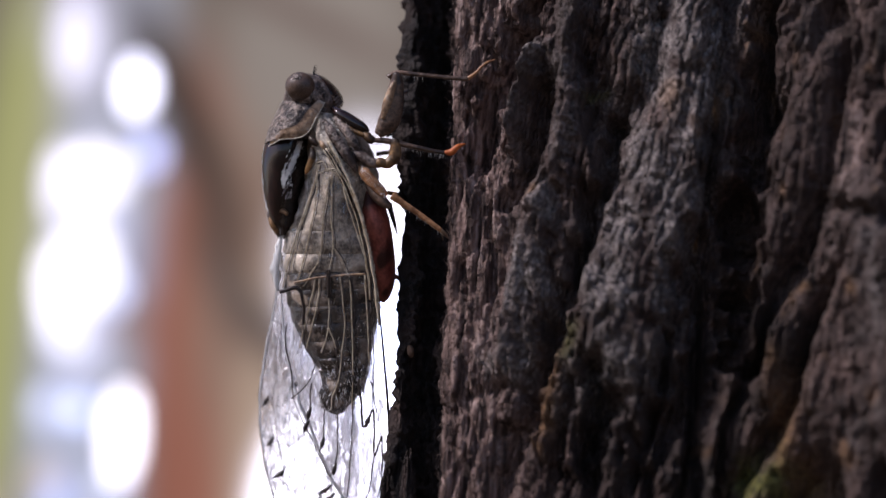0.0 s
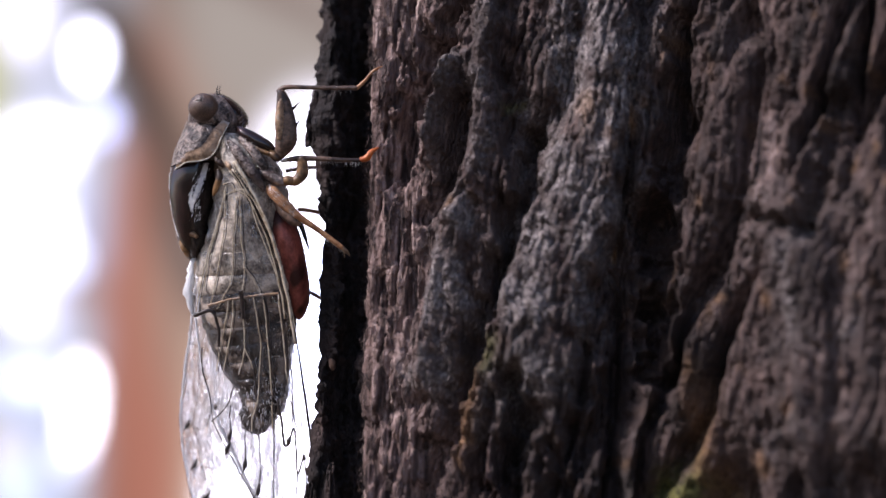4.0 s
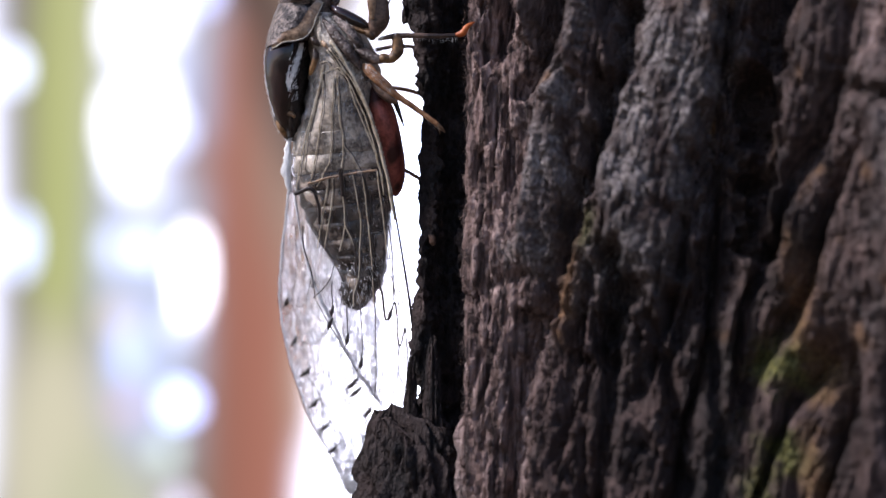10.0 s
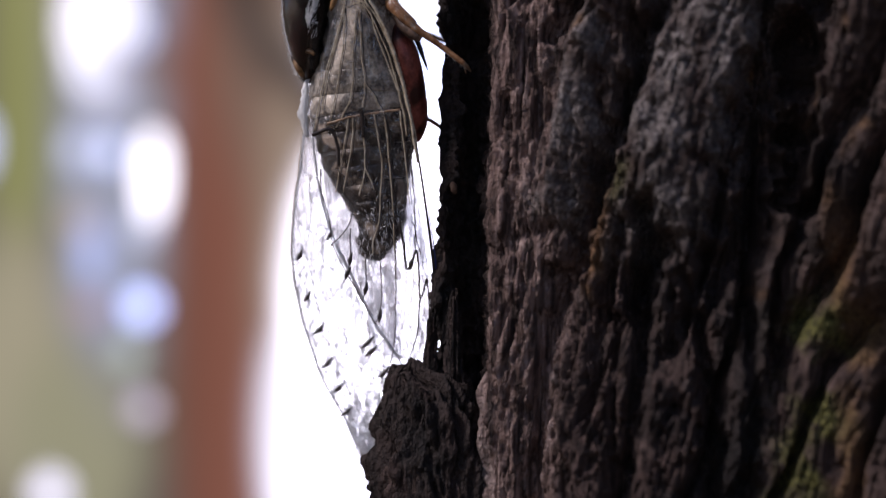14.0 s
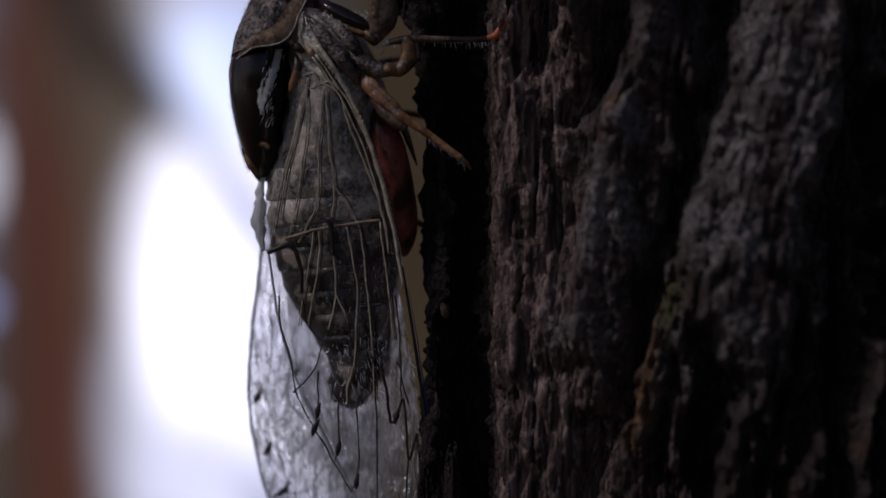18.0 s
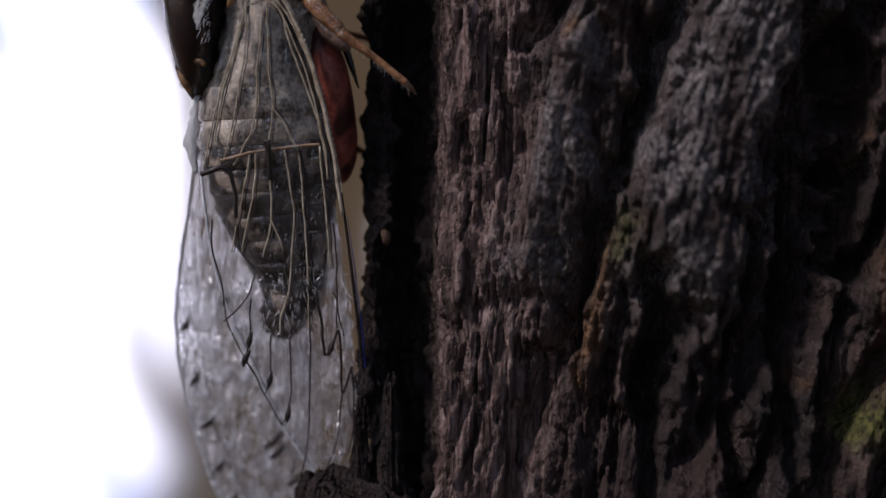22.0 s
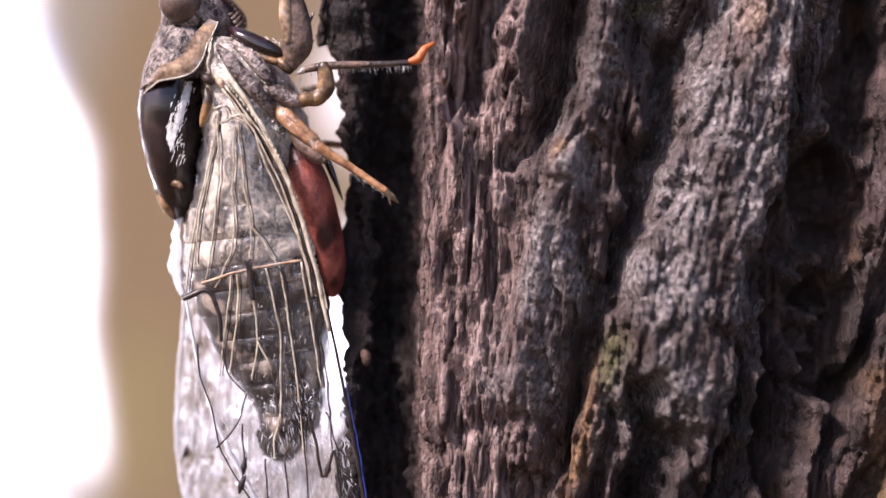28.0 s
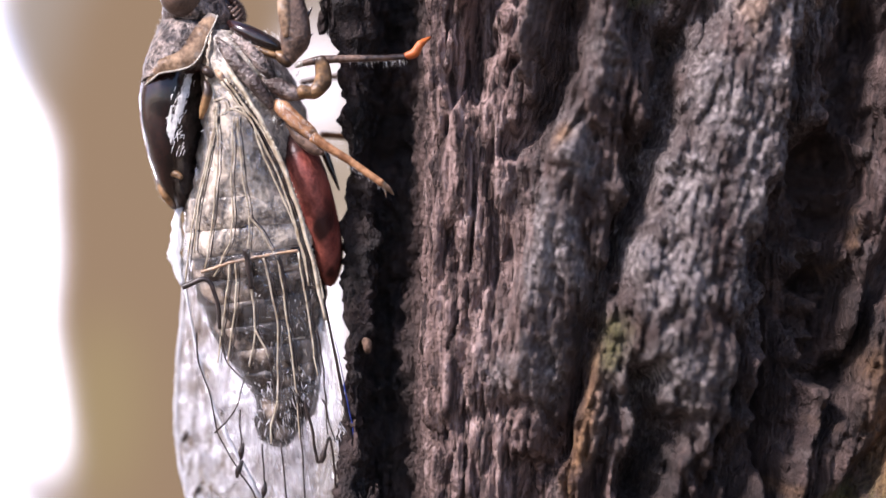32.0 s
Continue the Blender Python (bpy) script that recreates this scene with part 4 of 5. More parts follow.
def leaf_grid(name, left, right, parent, mat, label, bulge, nu=22, nv=60, crinkle=0.06):
    """A thin sheet between two edge lines, arched towards the flank."""
    a, b = smooth_line(left, 12), smooth_line(right, 12)

    def pick(c, t):
        k = t * (len(c) - 1)
        i = min(int(k), len(c) - 2)
        return c[i].lerp(c[i + 1], k - i)
    bm = bmesh.new()
    grid = []
    for j in range(nv + 1):
        t = j / nv
        p, q = pick(a, t), pick(b, t)
        row = []
        for i in range(nu + 1):
            k = i / nu
            v = p.lerp(q, k)
            arch = bulge * math.sin(math.pi * min(1, k * 1.15 + 0.0)) * 0.001 if bulge else 0
            v.y -= arch * (1 - 0.7 * t)
            v.y += crinkle * 0.001 * noise.noise(Vector((v.x * 900, 3.1, v.z * 500)))
            row.append(bm.verts.new(v))
        grid.append(row)
    for r0, r1 in zip(grid, grid[1:]):
        for i in range(nu):
            bm.faces.new((r0[i], r0[i + 1], r1[i + 1], r1[i]))
    return part(name, bm, mat, parent, label)


leaf_grid("collar", line((322, 297, -1.7), (332, 285, -4.4), (344, 277, -5.5), (356, 271, -6.0), (388, 266, -5.85), (405, 252, -5.5), (415, 227, -4.95), (427, 200, -4.2)),
          line((326, 281, -1.9), (336, 268, -4.6), (346, 259, -5.6), (358, 252, -6.1), (378, 244, -6.0), (388, 232, -5.7), (400, 213, -5.1), (416, 195, -4.3)), cicada, TAN, "smooth tan collar edge", 0.15, nu=8, nv=60, crinkle=0.08)
vein(line((322, 297, -1.8), (332, 285, -4.5), (344, 277, -5.6), (356, 271, -6.1), (388, 266, -5.95), (405, 252, -5.6), (415, 227, -5.05), (427, 200, -4.3)), 0.07, PALE, cicada, "collar_rim", 0.8)
# near forewing: hind edge and leading edge
HIND = line((418, 300, -5.2), (396, 380, -5.0), (378, 460, -4.2), (371, 540, -3.4), (384, 630, -2.9), (410, 720, -2.5), (441, 783, -2.2), (481, 863, -1.8), (520, 920, -1.5), (551, 962, -1.2))
LEAD = line((440, 268, -5.6), (478, 330, -6.0), (512, 410, -5.9), (536, 500, -5.4), (552, 590, -4.6), (566, 680, -3.9), (577, 760, -3.2), (584, 840, -2.6), (582, 910, -1.9), (560, 966, -1.2))
wing = leaf_grid("forewing", HIND, LEAD, cicada, WING, "clear near forewing with pale veins", 1.2)


def on_wing(u, v):
    """A place just over the near forewing."""
    k = min(max((v - 270) / 690, 0), 1)
    return at(u, v, -6.6 + 4.6 * k ** 1.15)


def wing_vein(pts, r, mat, name="vein", taper=0.7):
    return vein([on_wing(*p) for p in pts], r, mat, wing, name, taper)


vein([p + Vector((0, -0.0001, 0)) for p in LEAD[:5]], 0.2, VEIN, wing, "leading_vein", 0.6)
bm = bmesh.new()
sweep(bm, [p + Vector((0.00012, 0.0002, 0)) for p in smooth_line(LEAD, 4)][14:], [0.00008, 0.00013, 0.00013, 0.00008], sides=6)
part("leading_edge", bm, VEIN_DARK, wing, "dark leading edge")
# the edge's blue sheen, put on as an indigo line
vein([p + Vector((0.00036, 0.0002, 0)) for p in LEAD[4:9]], 0.07, INDIGO, wing, "edge_sheen", 0.5)
vein([p + Vector((0, -0.0001, 0)) for p in HIND[3:]], 0.1, RIM, wing, "hind_vein", 0.7)
PALES = [
    [(432, 285), (470, 340), (503, 415), (526, 500), (532, 545)], [(436, 282), (484, 352), (516, 430), (538, 520), (545, 560)],
    [(440, 318), (466, 332), (480, 372), (506, 440), (520, 480), (533, 545)],
    [(425, 312), (418, 350), (398, 420), (384, 480), (374, 535)], [(424, 328), (412, 380), (396, 440), (388, 500)],
    [(424, 330), (424, 380), (416, 440), (408, 490), (400, 520)], [(445, 330), (440, 400), (438, 470), (424, 505), (412, 530)],
    [(450, 330), (454, 400), (460, 455), (457, 500)], [(460, 455), (478, 480), (494, 510)],
    [(420, 310), (432, 306), (438, 318), (428, 326), (418, 320)], [(438, 322), (458, 318), (468, 330)],
    [(494, 510), (500, 560), (506, 620), (511, 690), (513, 740)], [(458, 545), (461, 600), (452, 645)], [(461, 600), (478, 635)], [(432, 514), (426, 560), (416, 610), (412, 640)],
    [(476, 508), (484, 550), (490, 600), (487, 650), (486, 690)], [(486, 690), (478, 715), (474, 745)], [(520, 502), (528, 560), (534, 620), (538, 660)], [(440, 512), (438, 560), (424, 640)],
]
bm = bmesh.new()
for p in smooth_line([on_wing(*q) for q in PALES[1]], 12):
    ball(bm, p + Vector((0.0003, -0.0001, 0)), (0.00006, 0.00006, 0.00012), seg=6, rings=5)
tagged(part("vein_bead", bm, VEIN, wing, "row of pale beads along the leading vein"), kind="stuff")
bm = bmesh.new()  # the thick dark band behind the leading edge
sweep(bm, smooth_line([on_wing(u, v) + Vector((0, 0.0003, 0)) for u, v in ((436, 284), (474, 342), (509, 420), (532, 505), (541, 556))], 8), [0.00022, 0.00034, 0.00036, 0.0003, 0.00012], sides=8, flat=0.4)
part("costal_band", bm, DARK, wing, "dark brown band along the leading edge")
for p in PALES:
    wing_vein(p, 0.075, VEIN)
    vein([on_wing(u + 3.5, v) + Vector((0, 0.0002, 0)) for u, v in p], 0.05, VEIN_DARK, wing, "vein_border", 0.7)
wing_vein([(396, 524), (412, 519), (440, 512), (470, 507), (492, 504), (520, 500)], 0.12, TAN, "node_line", 0.8)
wing_vein([(455, 496), (456, 520), (458, 547)], 0.26, VEIN_DARK, "node_vein", 0.7)
wing_vein([(370, 543), (384, 537), (400, 533), (410, 545), (415, 570), (416, 596)], 0.2, VEIN_DARK, "node_vein", 0.7)
wing_vein([(494, 508), (500, 530), (502, 552)], 0.13, VEIN_DARK, "node_vein", 0.6)
DARKS = [
    [(478, 635), (482, 680), (484, 700)],
    [(416, 600), (424, 640), (440, 660)],
    [(522, 690), (528, 730), (534, 770), (544, 755), (549, 738), (555, 770), (556, 818), (564, 800), (568, 785)],
    [(511, 680), (513, 740), (513, 880), (506, 930)], [(404, 730), (430, 700), (445, 660)], [(384, 600), (388, 640), (400, 690), (408, 735), (432, 778)],
    [(436, 700), (436, 745), (432, 778)], [(464, 745), (464, 800), (458, 825)], [(432, 778), (458, 825), (481, 863)], [(488, 745), (490, 830), (481, 863)],
    [(541, 690), (546, 700), (556, 745)], [(568, 785), (572, 850), (566, 900)], [(556, 818), (552, 880), (536, 925)], [(540, 600), (545, 640), (548, 735)],
]
for p in DARKS:
    p = [(u + 3 * noise.noise((u * 0.11, v * 0.05, 1)), v) for u, v in p]
    wing_vein(p, 0.11 if p[0][1] == 690 and len(p) > 6 else 0.066, VEIN_DARK)
for u, v, a in [(436, 755, 0.2), (463, 805, 0.15), (488, 850, 0.3), (432, 778, 0.7), (541, 762, 0.5)]:
    wing_vein([(u - 4 * math.sin(a), v + 10), (u, v), (u + 5 * math.sin(a) + 2, v - 12)], 0.24, VEIN_DARK, "wing_mark", 0.3)

# far forewing, flared out on the back side
FLEFT = line((366, 470, 2.5), (358, 560, 2.8), (346, 650, 3.0), (342, 735, 3.0), (352, 810, 3.0), (371, 883, 3.0), (398, 955, 3.0), (431, 1013, 3.0), (452, 1060, 3.0), (463, 1076, 3.0))
FRIGHT = line((430, 470, 4.0), (470, 560, 3.8), (500, 650, 3.6), (516, 735, 3.5), (524, 810, 3.4), (527, 883, 3.3), (520, 955, 3.2), (504, 1013, 3.1), (484, 1060, 3.0), (470, 1077, 3.0))
far_wing = leaf_grid("forewing", FLEFT, FRIGHT, cicada, MILKY, "clear far forewing with dark edge spots", 0.0, nu=40, nv=120, crinkle=0.22)
leaf_grid("hindwing", line((392, 560, 1.0), (398, 640, 0.8), (412, 720, 0.4), (446, 790, 0.2), (486, 866, 0.0), (520, 915, 0.0)), line((540, 560, -1.0), (554, 640, -1.0), (566, 720, -1.0), (575, 790, -0.9), (578, 866, -0.6), (560, 925, -0.3)), cicada, SILVER, "milky folded hindwing", 0.0, nu=40, nv=90, crinkle=0.3)
vein(FLEFT, 0.12, RIM, far_wing, "leading_vein", 0.7)
vein([p + Vector((-0.00013, 0.0001, 0)) for p in FLEFT], 0.045, VEIN_DARK, far_wing, "edge_line", 1.0)
vein([p + Vector((0.00005, -0.0001, 0)) for p in FRIGHT[5:]], 0.05, VEIN_DARK, far_wing, "edge_line", 1.0)
FARS = [
    [(356, 590), (372, 598), (384, 604)], [(372, 600), (372, 680), (362, 735)], [(362, 735), (376, 770), (378, 800)], [(378, 800), (392, 850), (392, 866)],
    [(392, 866), (412, 905), (416, 922)], [(416, 922), (432, 955), (436, 962)], [(436, 962), (450, 1000), (470, 1010)], [(400, 690), (386, 740), (366, 742)], [(432, 778), (404, 812), (380, 806)],
    [(450, 815), (420, 862), (394, 866)], [(470, 850), (470, 890), (418, 922)], [(480, 870), (478, 900), (440, 962)], [(500, 880), (500, 900), (496, 930)], [(478, 900), (500, 880)], [(470, 1010), (474, 1050), (462, 1072)], [(500, 920), (494, 960), (480, 1040)],
]
for p in FARS:
    vein([at(u, v, 2.9) for u, v in p], 0.055, VEIN_DARK, far_wing)
for u, v in [(353, 735), (367, 806), (387, 862), (402, 920), (420, 962), (434, 1003), (470, 885), (500, 935), (476, 900), (406, 700)]:
    k = 6 + 5 * (v > 850)
    vein(line((u - k, v + 10, 2.85), (u, v + 2, 2.8), (u + k, v - 11, 2.85)), 0.27, VEIN_DARK, far_wing, "wing_mark", 0.4)


DOWN = grained("down", (0.5, 0.48, 0.45), (0.85, 0.83, 0.8), scale=1500, rough=0.7)


def on_back(rr):
    k = rr.random()
    row = [(352, 196), (340, 225), (328, 262), (322, 300), (323, 345), (332, 392), (344, 430)]
    j = min(int(k * 6), 5)
    f = k * 6 - j
    u, v = (row[j][i] + (row[j + 1][i] - row[j][i]) * f for i in (0, 1))
    d = rr.uniform(-2.5, 2.5)
    return at(u + 2 + abs(d) * 1.5, v, d), Vector((-rr.uniform(0.15, 0.45), rr.gauss(0, 0.15), rr.gauss(0, 0.2))) * 0.001, 0.00004


def on_side(rr):
    u = rr.uniform(440, 530)
    return at(u, rr.uniform(222, 345), -5.0 + 2.2 * max(0, (u - 470) / 60) ** 2), Vector((rr.gauss(0.15, 0.2), -rr.uniform(0.1, 0.35), rr.gauss(-0.1, 0.25))) * 0.001, 0.00003


def on_meso(u, v):
    """A place on the domed back."""
    m = np.array(MESO)
    a, b, h = (np.interp(v, m[:, 2], m[:, k]) for k in (0, 1, 5))
    w = min(max((u - (a + b) / 2) / ((b - a) / 2), -0.98), 0.98)
    return at(u, v, -h * math.sqrt(1 - w * w) - 0.06)


def on_stripe(rr):
    if rr.random() < 0.62:
        k = rr.random()
        u, v = 389 - 36 * k ** 1.3 + rr.gauss(0, 2.2), 272 + 96 * k
    elif rr.random() < 0.7:
        k = rr.random()
        u, v = 361 + rr.gauss(0, 2.5), 308 + 34 * k
    else:
        u, v = rr.uniform(336, 380), rr.uniform(285, 370)
    return on_meso(u, v), Vector((-rr.uniform(0.05, 0.25), -0.05, -rr.uniform(0.15, 0.5))) * 0.001, 0.00003


fibres("pale_stripe", 1500, on_stripe, DOWN, cicada, "pale downy stripes on the dark back", wide=0.028)


def on_sheet(left, right, out):
    a, b = smooth_line(left, 8), smooth_line(right, 8)

    def place(rr):
        k = rr.uniform(0.25, 0.98) * (min(len(a), len(b)) - 1)
        i = int(k)
        p = a[i].lerp(a[min(i + 1, len(a) - 1)], k - i).lerp(b[i].lerp(b[min(i + 1, len(b) - 1)], k - i), rr.uniform(0.03, 0.97))
        return p + Vector((0, -out * 0.001, 0)), Vector((rr.gauss(0.12, 0.22), 0, -rr.uniform(0.15, 1.0))) * 0.001, 0.00006
    return place


CREASE = grained("silver_crease", (0.6, 0.6, 0.63), (0.9, 0.9, 0.94), scale=1500, rough=0.42, bump=0.3, spec=0.8)
# metallic, so that the folds stand in for the film's sun glints
CREASE.node_tree.nodes["Principled BSDF"].inputs["Metallic"].default_value = 0.85


def creases(count, place, parent, wide):
    """Small sharp folds of the film, turned at random about the tilt that glints at the camera."""
    rr = random.Random(count)
    bm = bmesh.new()
    for _ in range(count):
        p, d, n = place(rr)
        face = Vector((rr.gauss(-0.42, 0.3), -1, rr.gauss(0.46, 0.3)))
        side = d.cross(face).normalized() * wide * rr.uniform(0.5, 1.4) * 0.001
        bend = p + d * rr.uniform(0.35, 0.65) + Vector((rr.gauss(0, 1), 0, rr.gauss(0, 0.5))) * 0.00007
        v = [bm.verts.new(x) for x in (p, bend + side, bend - side, p + d)]
        bm.faces.new((v[0], v[1], v[2]))
        bm.faces.new((v[2], v[1], v[3]))
    return tagged(part("wing_crease", bm, CREASE, parent, "silvery creases of the film"), kind="stuff")


creases(3200, on_sheet(FLEFT, FRIGHT, 0.35), far_wing, 0.05)
# the sun's glint on the hind fold, drawn as a metallic line
vein([p + Vector((0.0001, -0.0001, 0)) for p in HIND[5:9]], 0.1, CREASE, wing, "fold_glint", 1.0)
creases(1100, on_sheet(HIND[3:], LEAD[3:], 0.15), wing, 0.032)


def on_abdomen(rr):
    v = rr.uniform(330, 640)
    a, b = np.interp(v, [330, 430, 505, 565, 625, 676, 735], [392, 376, 378, 390, 418, 450, 470]), np.interp(v, [330, 430, 505, 565, 625, 735], [490, 520, 545, 545, 536, 510])
    u = rr.uniform(a + 6, b - 10)
    w = (u - (a + b) / 2) / ((b - a) / 2 + 3)
    h = np.interp(v, [330, 440, 690, 735], [5.4, 5.1, 3.0, 2.2])
    return at(u, v, -h * math.sqrt(max(1 - w * w, 0.05)) - 0.12), Vector((rr.gauss(0, 0.12), 0, -rr.uniform(0.1, 0.55))) * 0.001, 0.00005


def on_segment(rr):
    i = rr.randrange(3, 9)
    a, b = ABD[i], ABD[i + 1]
    k = rr.uniform(0.12, 0.9)
    v = a[2] + (a[3] - a[2]) * k + rr.uniform(3, 20)
    u = a[0] + (a[1] - a[0]) * k + (b[0] - a[0]) * 0.5
    w = 2 * k - 1
    return at(u, v, -(5.0 - 0.28 * i) * math.sqrt(max(1 - w * w, 0.05)) - 0.14), Vector((rr.gauss(0.05, 0.1), 0, -rr.uniform(0.15, 0.5))) * 0.001, 0.00005


# glints of the shiny abdomen, put on as pale strokes
fibres("abdomen_glint", 60, on_segment, CROSS, cicada, "glints drawn as pale streaks down the abdomen", wide=0.04)
fibres("abdomen_down", 80, on_abdomen, DOWN, cicada, "pale strokes drawn as glints on the abdomen", wide=0.022)

# down made dense and white to draw the rim light along the back
fibres("down", 1500, on_back, DOWN, cicada, "fine down on the back, whitened for its rim light")
fibres("side_down", 800, on_side, DOWN, cicada, "fine pale down on the flank")


# ---------------------------------------------------------------- legs
def limb(name, pts, radii, mat, parent, label="", sides=10, spines=(), hairs=0):
    bm = bmesh.new()
    sweep(bm, smooth_line(pts, 5), [r * 0.001 for r in radii], sides=sides)
    for base, tip, r in spines:
        sweep(bm, smooth_line([base, base.lerp(tip, 0.5), tip], 2), [r * 0.001, r * 0.0006, r * 0.0001], sides=5)
    c = smooth_line(pts, 5)
    made = part(name, bm, mat, parent, label)
    if hairs:
        hb = bmesh.new()
        for i in range(hairs):
            k = random.uniform(0.1, 0.95) * (len(c) - 1)
            b = c[int(k)].lerp(c[min(int(k) + 1, len(c) - 1)], k % 1)
            sweep(hb, [b, b + Vector((random.uniform(-0.1, 0.3), random.uniform(-0.3, 0.2), -random.uniform(0.35, 0.75))) * 0.001], [0.000014, 0.000006], sides=3)
        tagged(part("leg_hair", hb, DOWN, made, "fine pale leg hair"), kind="stuff")
    return made


def leg(name, label):
    ob = new(name)
    ob.parent = cicada
    ob["label"] = label
    return ob


front_femur, front_tibia, mid_tibia, hind_tibia = [], [], [], []
def leg_hair(pts, count, parent, drop=0.6):
    c = smooth_line(pts, 6)

    def place(rr):
        k = rr.uniform(0.05, 0.98) * (len(c) - 1)
        b = c[int(k)].lerp(c[min(int(k) + 1, len(c) - 1)], k % 1)
        return b, Vector((rr.uniform(-0.15, 0.25), rr.uniform(-0.25, 0.1), -rr.uniform(0.3, 0.75) if rr.random() < drop else rr.uniform(0.2, 0.4))) * 0.001, 0.00002
    fibres("leg_hair", count * 2, place, DOWN, parent, "fine pale leg hair", wide=0.012)


front = leg("front_leg", "thick spined brown front leg")
plate("coxa", [(440, 208, -3.6), (452, 217, -4.1), (474, 229, -4.5), (498, 241, -4.7), (509, 248, -4.6)], [4, 9, 11, 9, 4], 0.8, DARK, front, "dark glossy coxa")
plate("coxa_edge", [(452, 232, -4.0), (476, 244, -4.6), (500, 254, -4.9), (512, 258, -4.8)], [2, 4.5, 5, 3], 0.5, JOINT, front, "tan lower edge of the coxa")
plate("trochanter", [(500, 250), (508, 256), (516, 262), (522, 258)], [5, 8, 8, 5], 0.6, JOINT, front, d=-4.9)
front_femur.append(plate("femur", [(516, 262), (526, 236), (526, 205), (520, 172), (514, 150), (512, 145)], [8, 19, 18, 14, 8, 4], 0.75, LEG, front, "dark femur with spines"))
for b, e, r in [((542, 205), (549, 195), 0.2), ((533, 178), (547, 163), 0.18), ((542, 232), (549, 228), 0.14)]:
    bm = bmesh.new()
    sweep(bm, smooth_line(line((*b, -5.0), ((b[0] + e[0]) / 2, (b[1] + e[1]) / 2 + 1, -5.0), (*e, -5.0)), 3), [r * 0.001, r * 0.0005, r * 0.0001], sides=6)
    front_femur.append(part("spine", bm, DARK, front, "dark femur spine"))
front_femur.append(plate("femur_patch", [(515, 232), (514, 205), (514, 172), (515, 160)], [3, 8, 6, 2.5], 0.3, TAN, front, "tan patch on the femur", d=-5.72))
front_tibia.append(limb("tibia", line((507, 150, -5.0), (522, 141, -5.0), (560, 144, -5.2), (610, 149, -5.4), (650, 152, -5.6)), [0.3, 0.24, 0.2, 0.2, 0.24], LEG, front, hairs=24))
front_tibia.append(limb("tarsus", line((648, 152, -5.6), (664, 140, -5.7), (680, 124, -5.8), (697, 117, -5.6)), [0.2, 0.16, 0.12, 0.04], HINDLEG, front, "orange-brown foot"))
middle = leg("middle_leg", "brown middle leg with an orange foot")
plate("coxa", [(482, 282, -4.2), (500, 292, -4.8), (520, 302, -5.0), (536, 306, -4.9)], [5, 11, 10, 5], 0.7, SHELL, middle)
limb("trochanter", line((522, 306, -4.8), (534, 301, -5.2), (544, 303, -5.1)), [0.35, 0.48, 0.4], JOINT, middle)
plate("femur", [(534, 304), (548, 302), (559, 290), (560, 274), (558, 261), (557, 257)], [6, 9, 11, 10, 8, 4], 0.5, JOINT, middle, d=-5.0)
mid_tibia.append(limb("tibia", line((528, 267, -5.0), (556, 262, -5.0), (600, 262, -5.0), (640, 263, -5.0), (668, 262, -5.0)), [0.16, 0.3, 0.24, 0.22, 0.22], LEG, middle, hairs=70))
mid_tibia.append(limb("tibia_knob", line((524, 269, -5.0), (532, 266, -5.0), (539, 265, -5.0)), [0.1, 0.24, 0.14], PALE, middle, "pale knee knob"))
mid_tibia.append(limb("tarsus", line((664, 262, -5.0), (676, 258, -5.0), (684, 247, -5.0), (697, 239, -4.8)), [0.22, 0.34, 0.26, 0.05], ORANGE, middle, "bright orange foot"))
hind = leg("hind_leg", "amber hind leg")
plate("coxa", [(496, 312, -4.7), (506, 320, -5.1), (522, 336, -5.3), (540, 352, -5.2), (548, 360, -5.0)], [4, 10, 10, 9, 5], 0.55, HINDLEG, hind)
plate("femur", [(512, 338, -4.5), (528, 356, -4.8), (546, 372, -4.9), (558, 378, -4.9)], [5, 10, 10, 5], 0.5, LEG, hind)
leg_hair(line((500, 312, -5.6), (524, 334, -5.8), (548, 358, -5.5)), 90, hind)
hind_tibia.append(limb("tibia", line((544, 358, -5.2), (560, 370, -5.2), (584, 386, -5.0), (606, 402, -4.8), (630, 420, -4.6)), [0.42, 0.32, 0.27, 0.26, 0.24], HINDLEG, hind, hairs=70))
hind_tibia.append(limb("tarsus", line((626, 417, -4.6), (636, 426, -4.4), (643, 434, -4.2)), [0.22, 0.2, 0.04], TAN, hind, spines=[(at(632, 424, -4.5), at(634, 438, -4.4), 0.1)]))
fh = leg("hind_leg", "far amber hind leg")
limb("tibia", line((540, 486, 2.5), (575, 502, 3.2), (612, 524, 4.0)), [0.25, 0.24, 0.2], HINDLEG, fh, hairs=30)
fm = leg("middle_leg", "far brown middle leg")
limb("tibia", line((545, 352, 3.0), (575, 356, 4.0), (606, 366, 5.0)), [0.25, 0.24, 0.2], HINDLEG, fm, hairs=20)
ff = leg("front_leg", "far thick front leg")
limb("tibia", line((520, 285, 4.4), (560, 278, 4.6), (600, 282, 5.0)), [0.25, 0.22, 0.2], LEG, ff, hairs=10)


# ---------------------------------------------------------------- what moves
REST = pose(-0.02354, -0.02218, 0.00006, 10.26, -1.24, 10.07)


def shift(x=0.0, y=0.0, z=0.0, rx=0.0, ry=0.0, rz=0.0):
    """The cicada's pose, moved by millimetres and turned by degrees in its own space."""
    return REST @ pose(x * 0.001, y * 0.001, z * 0.001, rx, ry, rz)


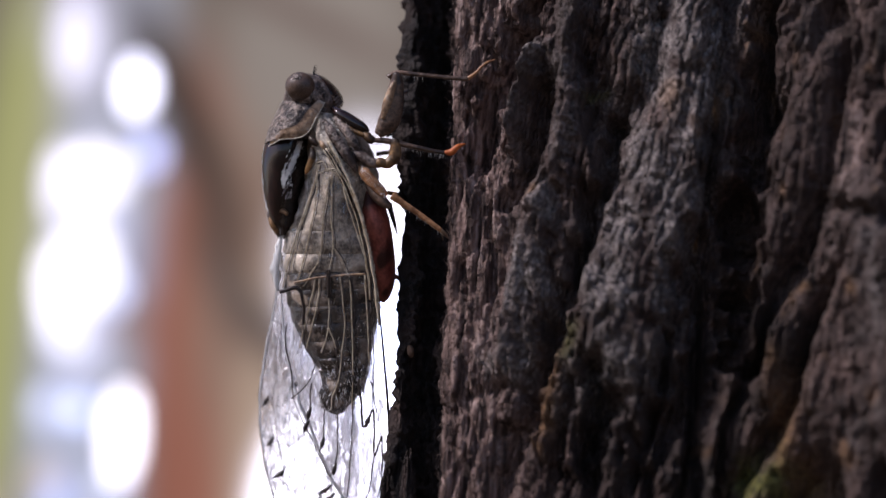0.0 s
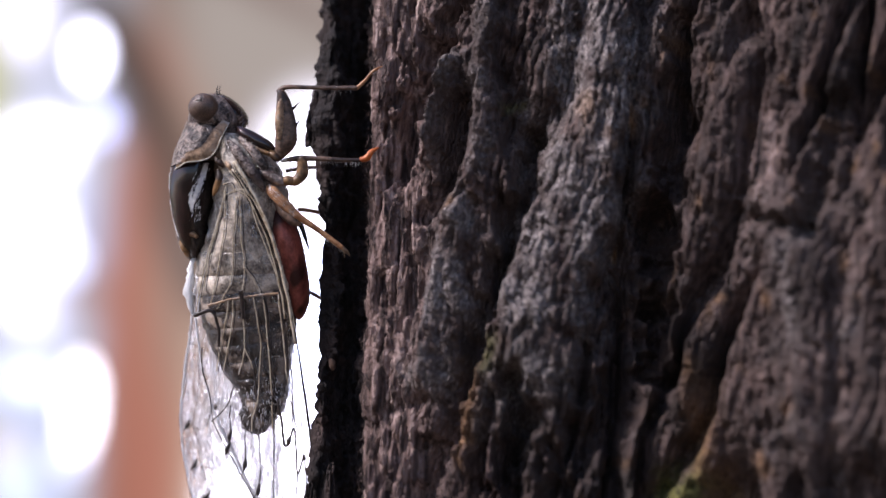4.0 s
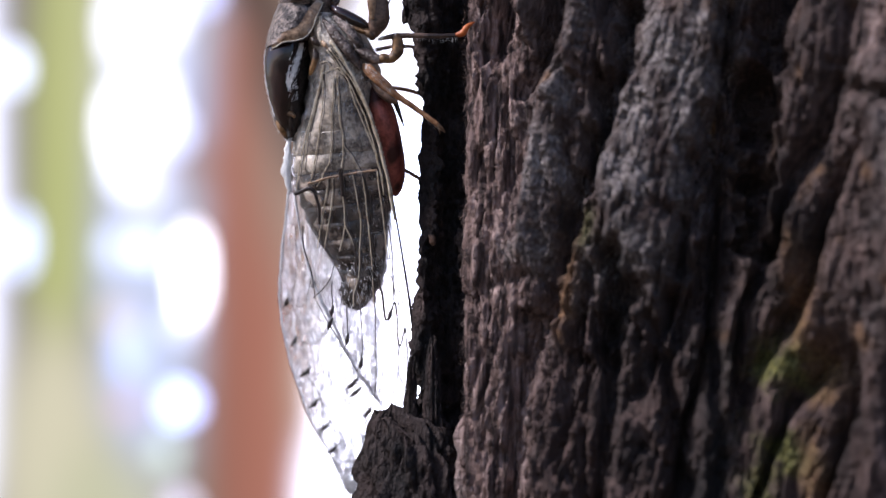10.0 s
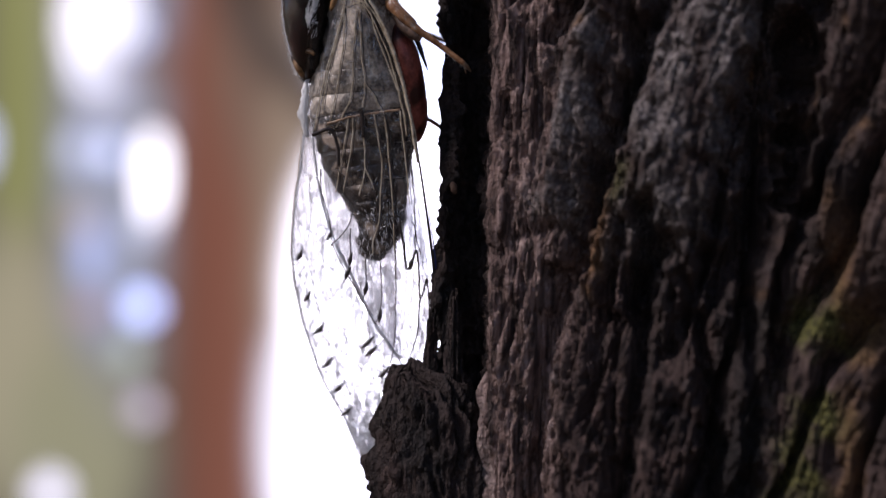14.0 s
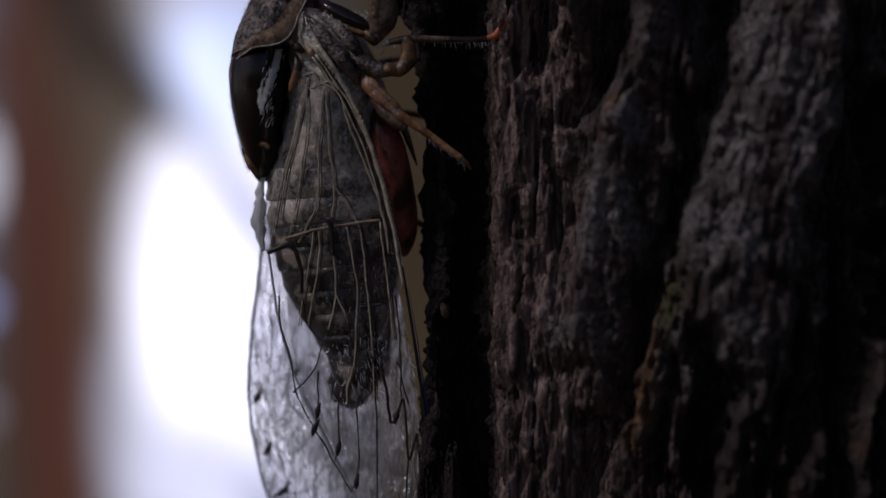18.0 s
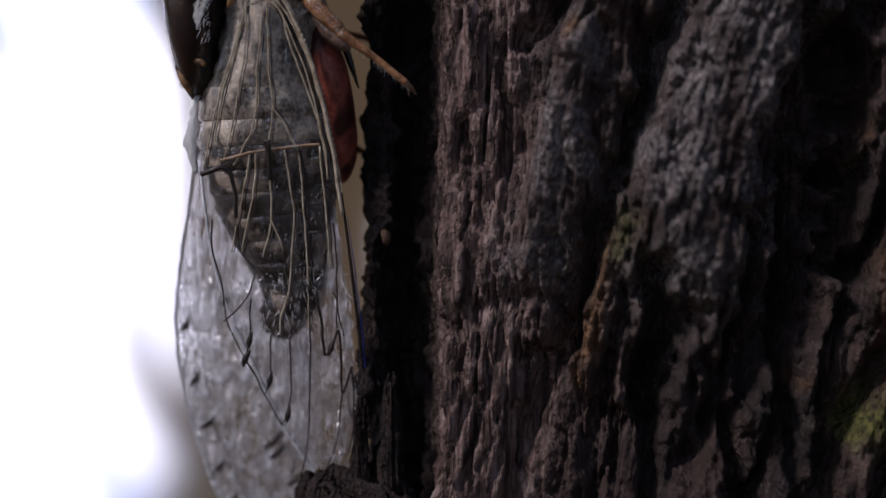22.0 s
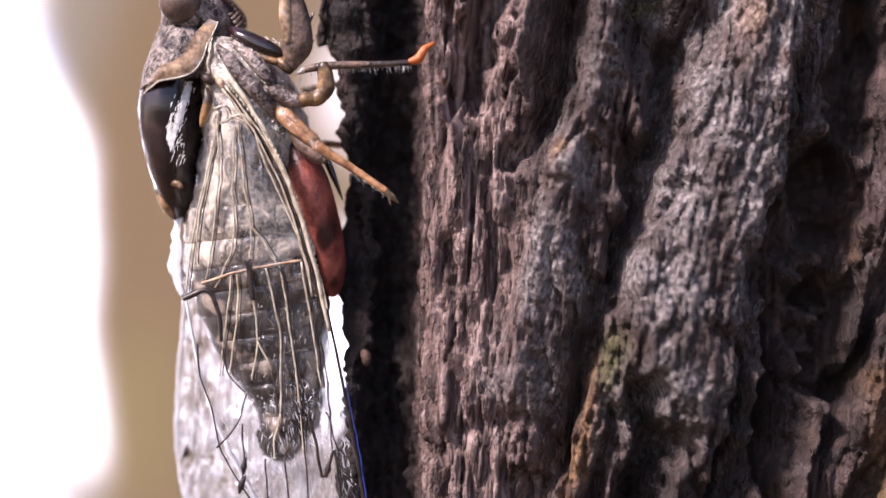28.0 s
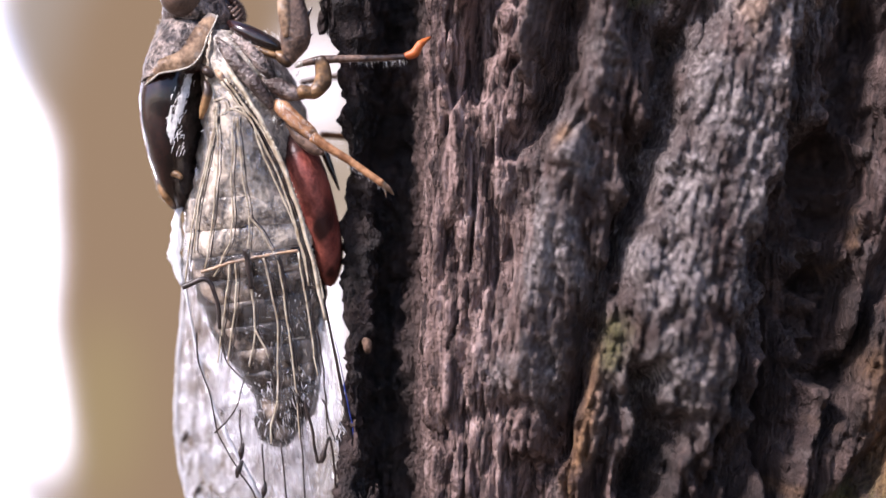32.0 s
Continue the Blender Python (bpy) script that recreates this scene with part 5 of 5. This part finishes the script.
def about(u, v, d, turn, x=0.0, z=0.0):
    """A turn of a leg in the cicada's plane about a joint, and a shift in mm."""
    j = Matrix.Translation(at(u, v, d))
    return Matrix.Translation((x * 0.001, 0, z * 0.001)) @ j @ pose(0, 0, 0, 0, turn, 0) @ j.inverted()


def motions():
    # the whole animal settles, then is shifted and turned to fit the camera's view
    walk(cicada, [(0, shift(0.78, -0.03, 0.77, 0.40, 3.5, -3.67)), (1, shift(0.70, -0.71, 0.78, 2.25, 2.4, -1.90)), (2.5, shift(0.80, -0.07, 0.55, 0.14, 3.7, -5.75)),
                  (4.5, shift(0.04, -0.18, 0.08, -0.46, 0.75, -2.42)), (9, shift(-0.02, 0.02, 0.03, -0.61, 0.33, -0.18)), (11, shift(-0.01, 0.02, 0.30, -3.28, 1.52, 0.52)),
                  (15.5, shift(0.44, -0.11, 0.52, -9.06, 0.14, -0.22)), (16.5, shift(0.65, 0.50, 0.13, -8.02, 1.09, -4.49)), (19, shift(0.53, 0.87, 0.16, -9.31, 1.16, -7.23)),
                  (20, shift(0.30, 0.91, 0.26, -10.26, 1.00, -7.12)), (21, shift(0.56, 0.85, 0.06, -7.86, 1.36, -9.53)), (22, shift(0.38, 0.36, -0.02, -8.04, 0.70, -9.78)),
                  (23, shift(0.21, 1.00, -0.51, -6.31, -1.03, -10.81)), (23.5, shift(0.24, 1.76, -0.71, -6.27, -0.26, -11.63)), (24.5, shift(0.44, 1.13, -0.01, -5.90, -1.10, -12.62)),
                  (25.5, shift(0.45, 0.59, 0.12, -6.56, -1.06, -13.92)), (27.5, shift(0.58, 0.41, 0.06, -7.55, -4.14, -16.99)), (28, shift(0.55, 0.31, -0.01, -7.83, -4.24, -17.67)),
                  (30, shift(0.63, 2.26, -0.54, -7.75, -3.24, -19.22)), (32, shift(0.60, 2.53, -0.47, -7.23, -4.00, -19.31))])
    # the front leg reaches up the bark and comes down again
    for p in front_femur:
        walk(p, [(0.0, about(516, 262, -4.6, 15, 0.6, 0.5)), (2.5, about(516, 262, -4.6, 15, 0.6, 0.5)), (4.5, about(516, 262, -4.6, 0)), (32.0, about(516, 262, -4.6, 0))])
    for p in front_tibia:
        walk(p, [(0.0, about(507, 150, -5, -3, 1.7)), (1.0, about(507, 150, -5, -4, 1.7)), (2.0, about(507, 150, -5, -12, 1.8)), (2.5, about(507, 150, -5, -24, 2.0)),
                 (3.3, about(507, 150, -5, -18, 1.4)), (4.5, about(507, 150, -5, 0)), (32.0, about(507, 150, -5, 0))])
    for p in mid_tibia:
        walk(p, [(0.0, about(556, 262, -5, 8, -0.8)), (2.5, about(556, 262, -5, 7, -0.8)), (4.5, about(556, 262, -5, 0)), (32.0, about(556, 262, -5, 0))])
    for p in hind_tibia:
        walk(p, [(0.0, about(548, 368, -5, -4, 0.9)), (2.5, about(548, 368, -5, -4, 0.8)), (4.5, about(548, 368, -5, 0)), (32.0, about(548, 368, -5, 0))])


motions()
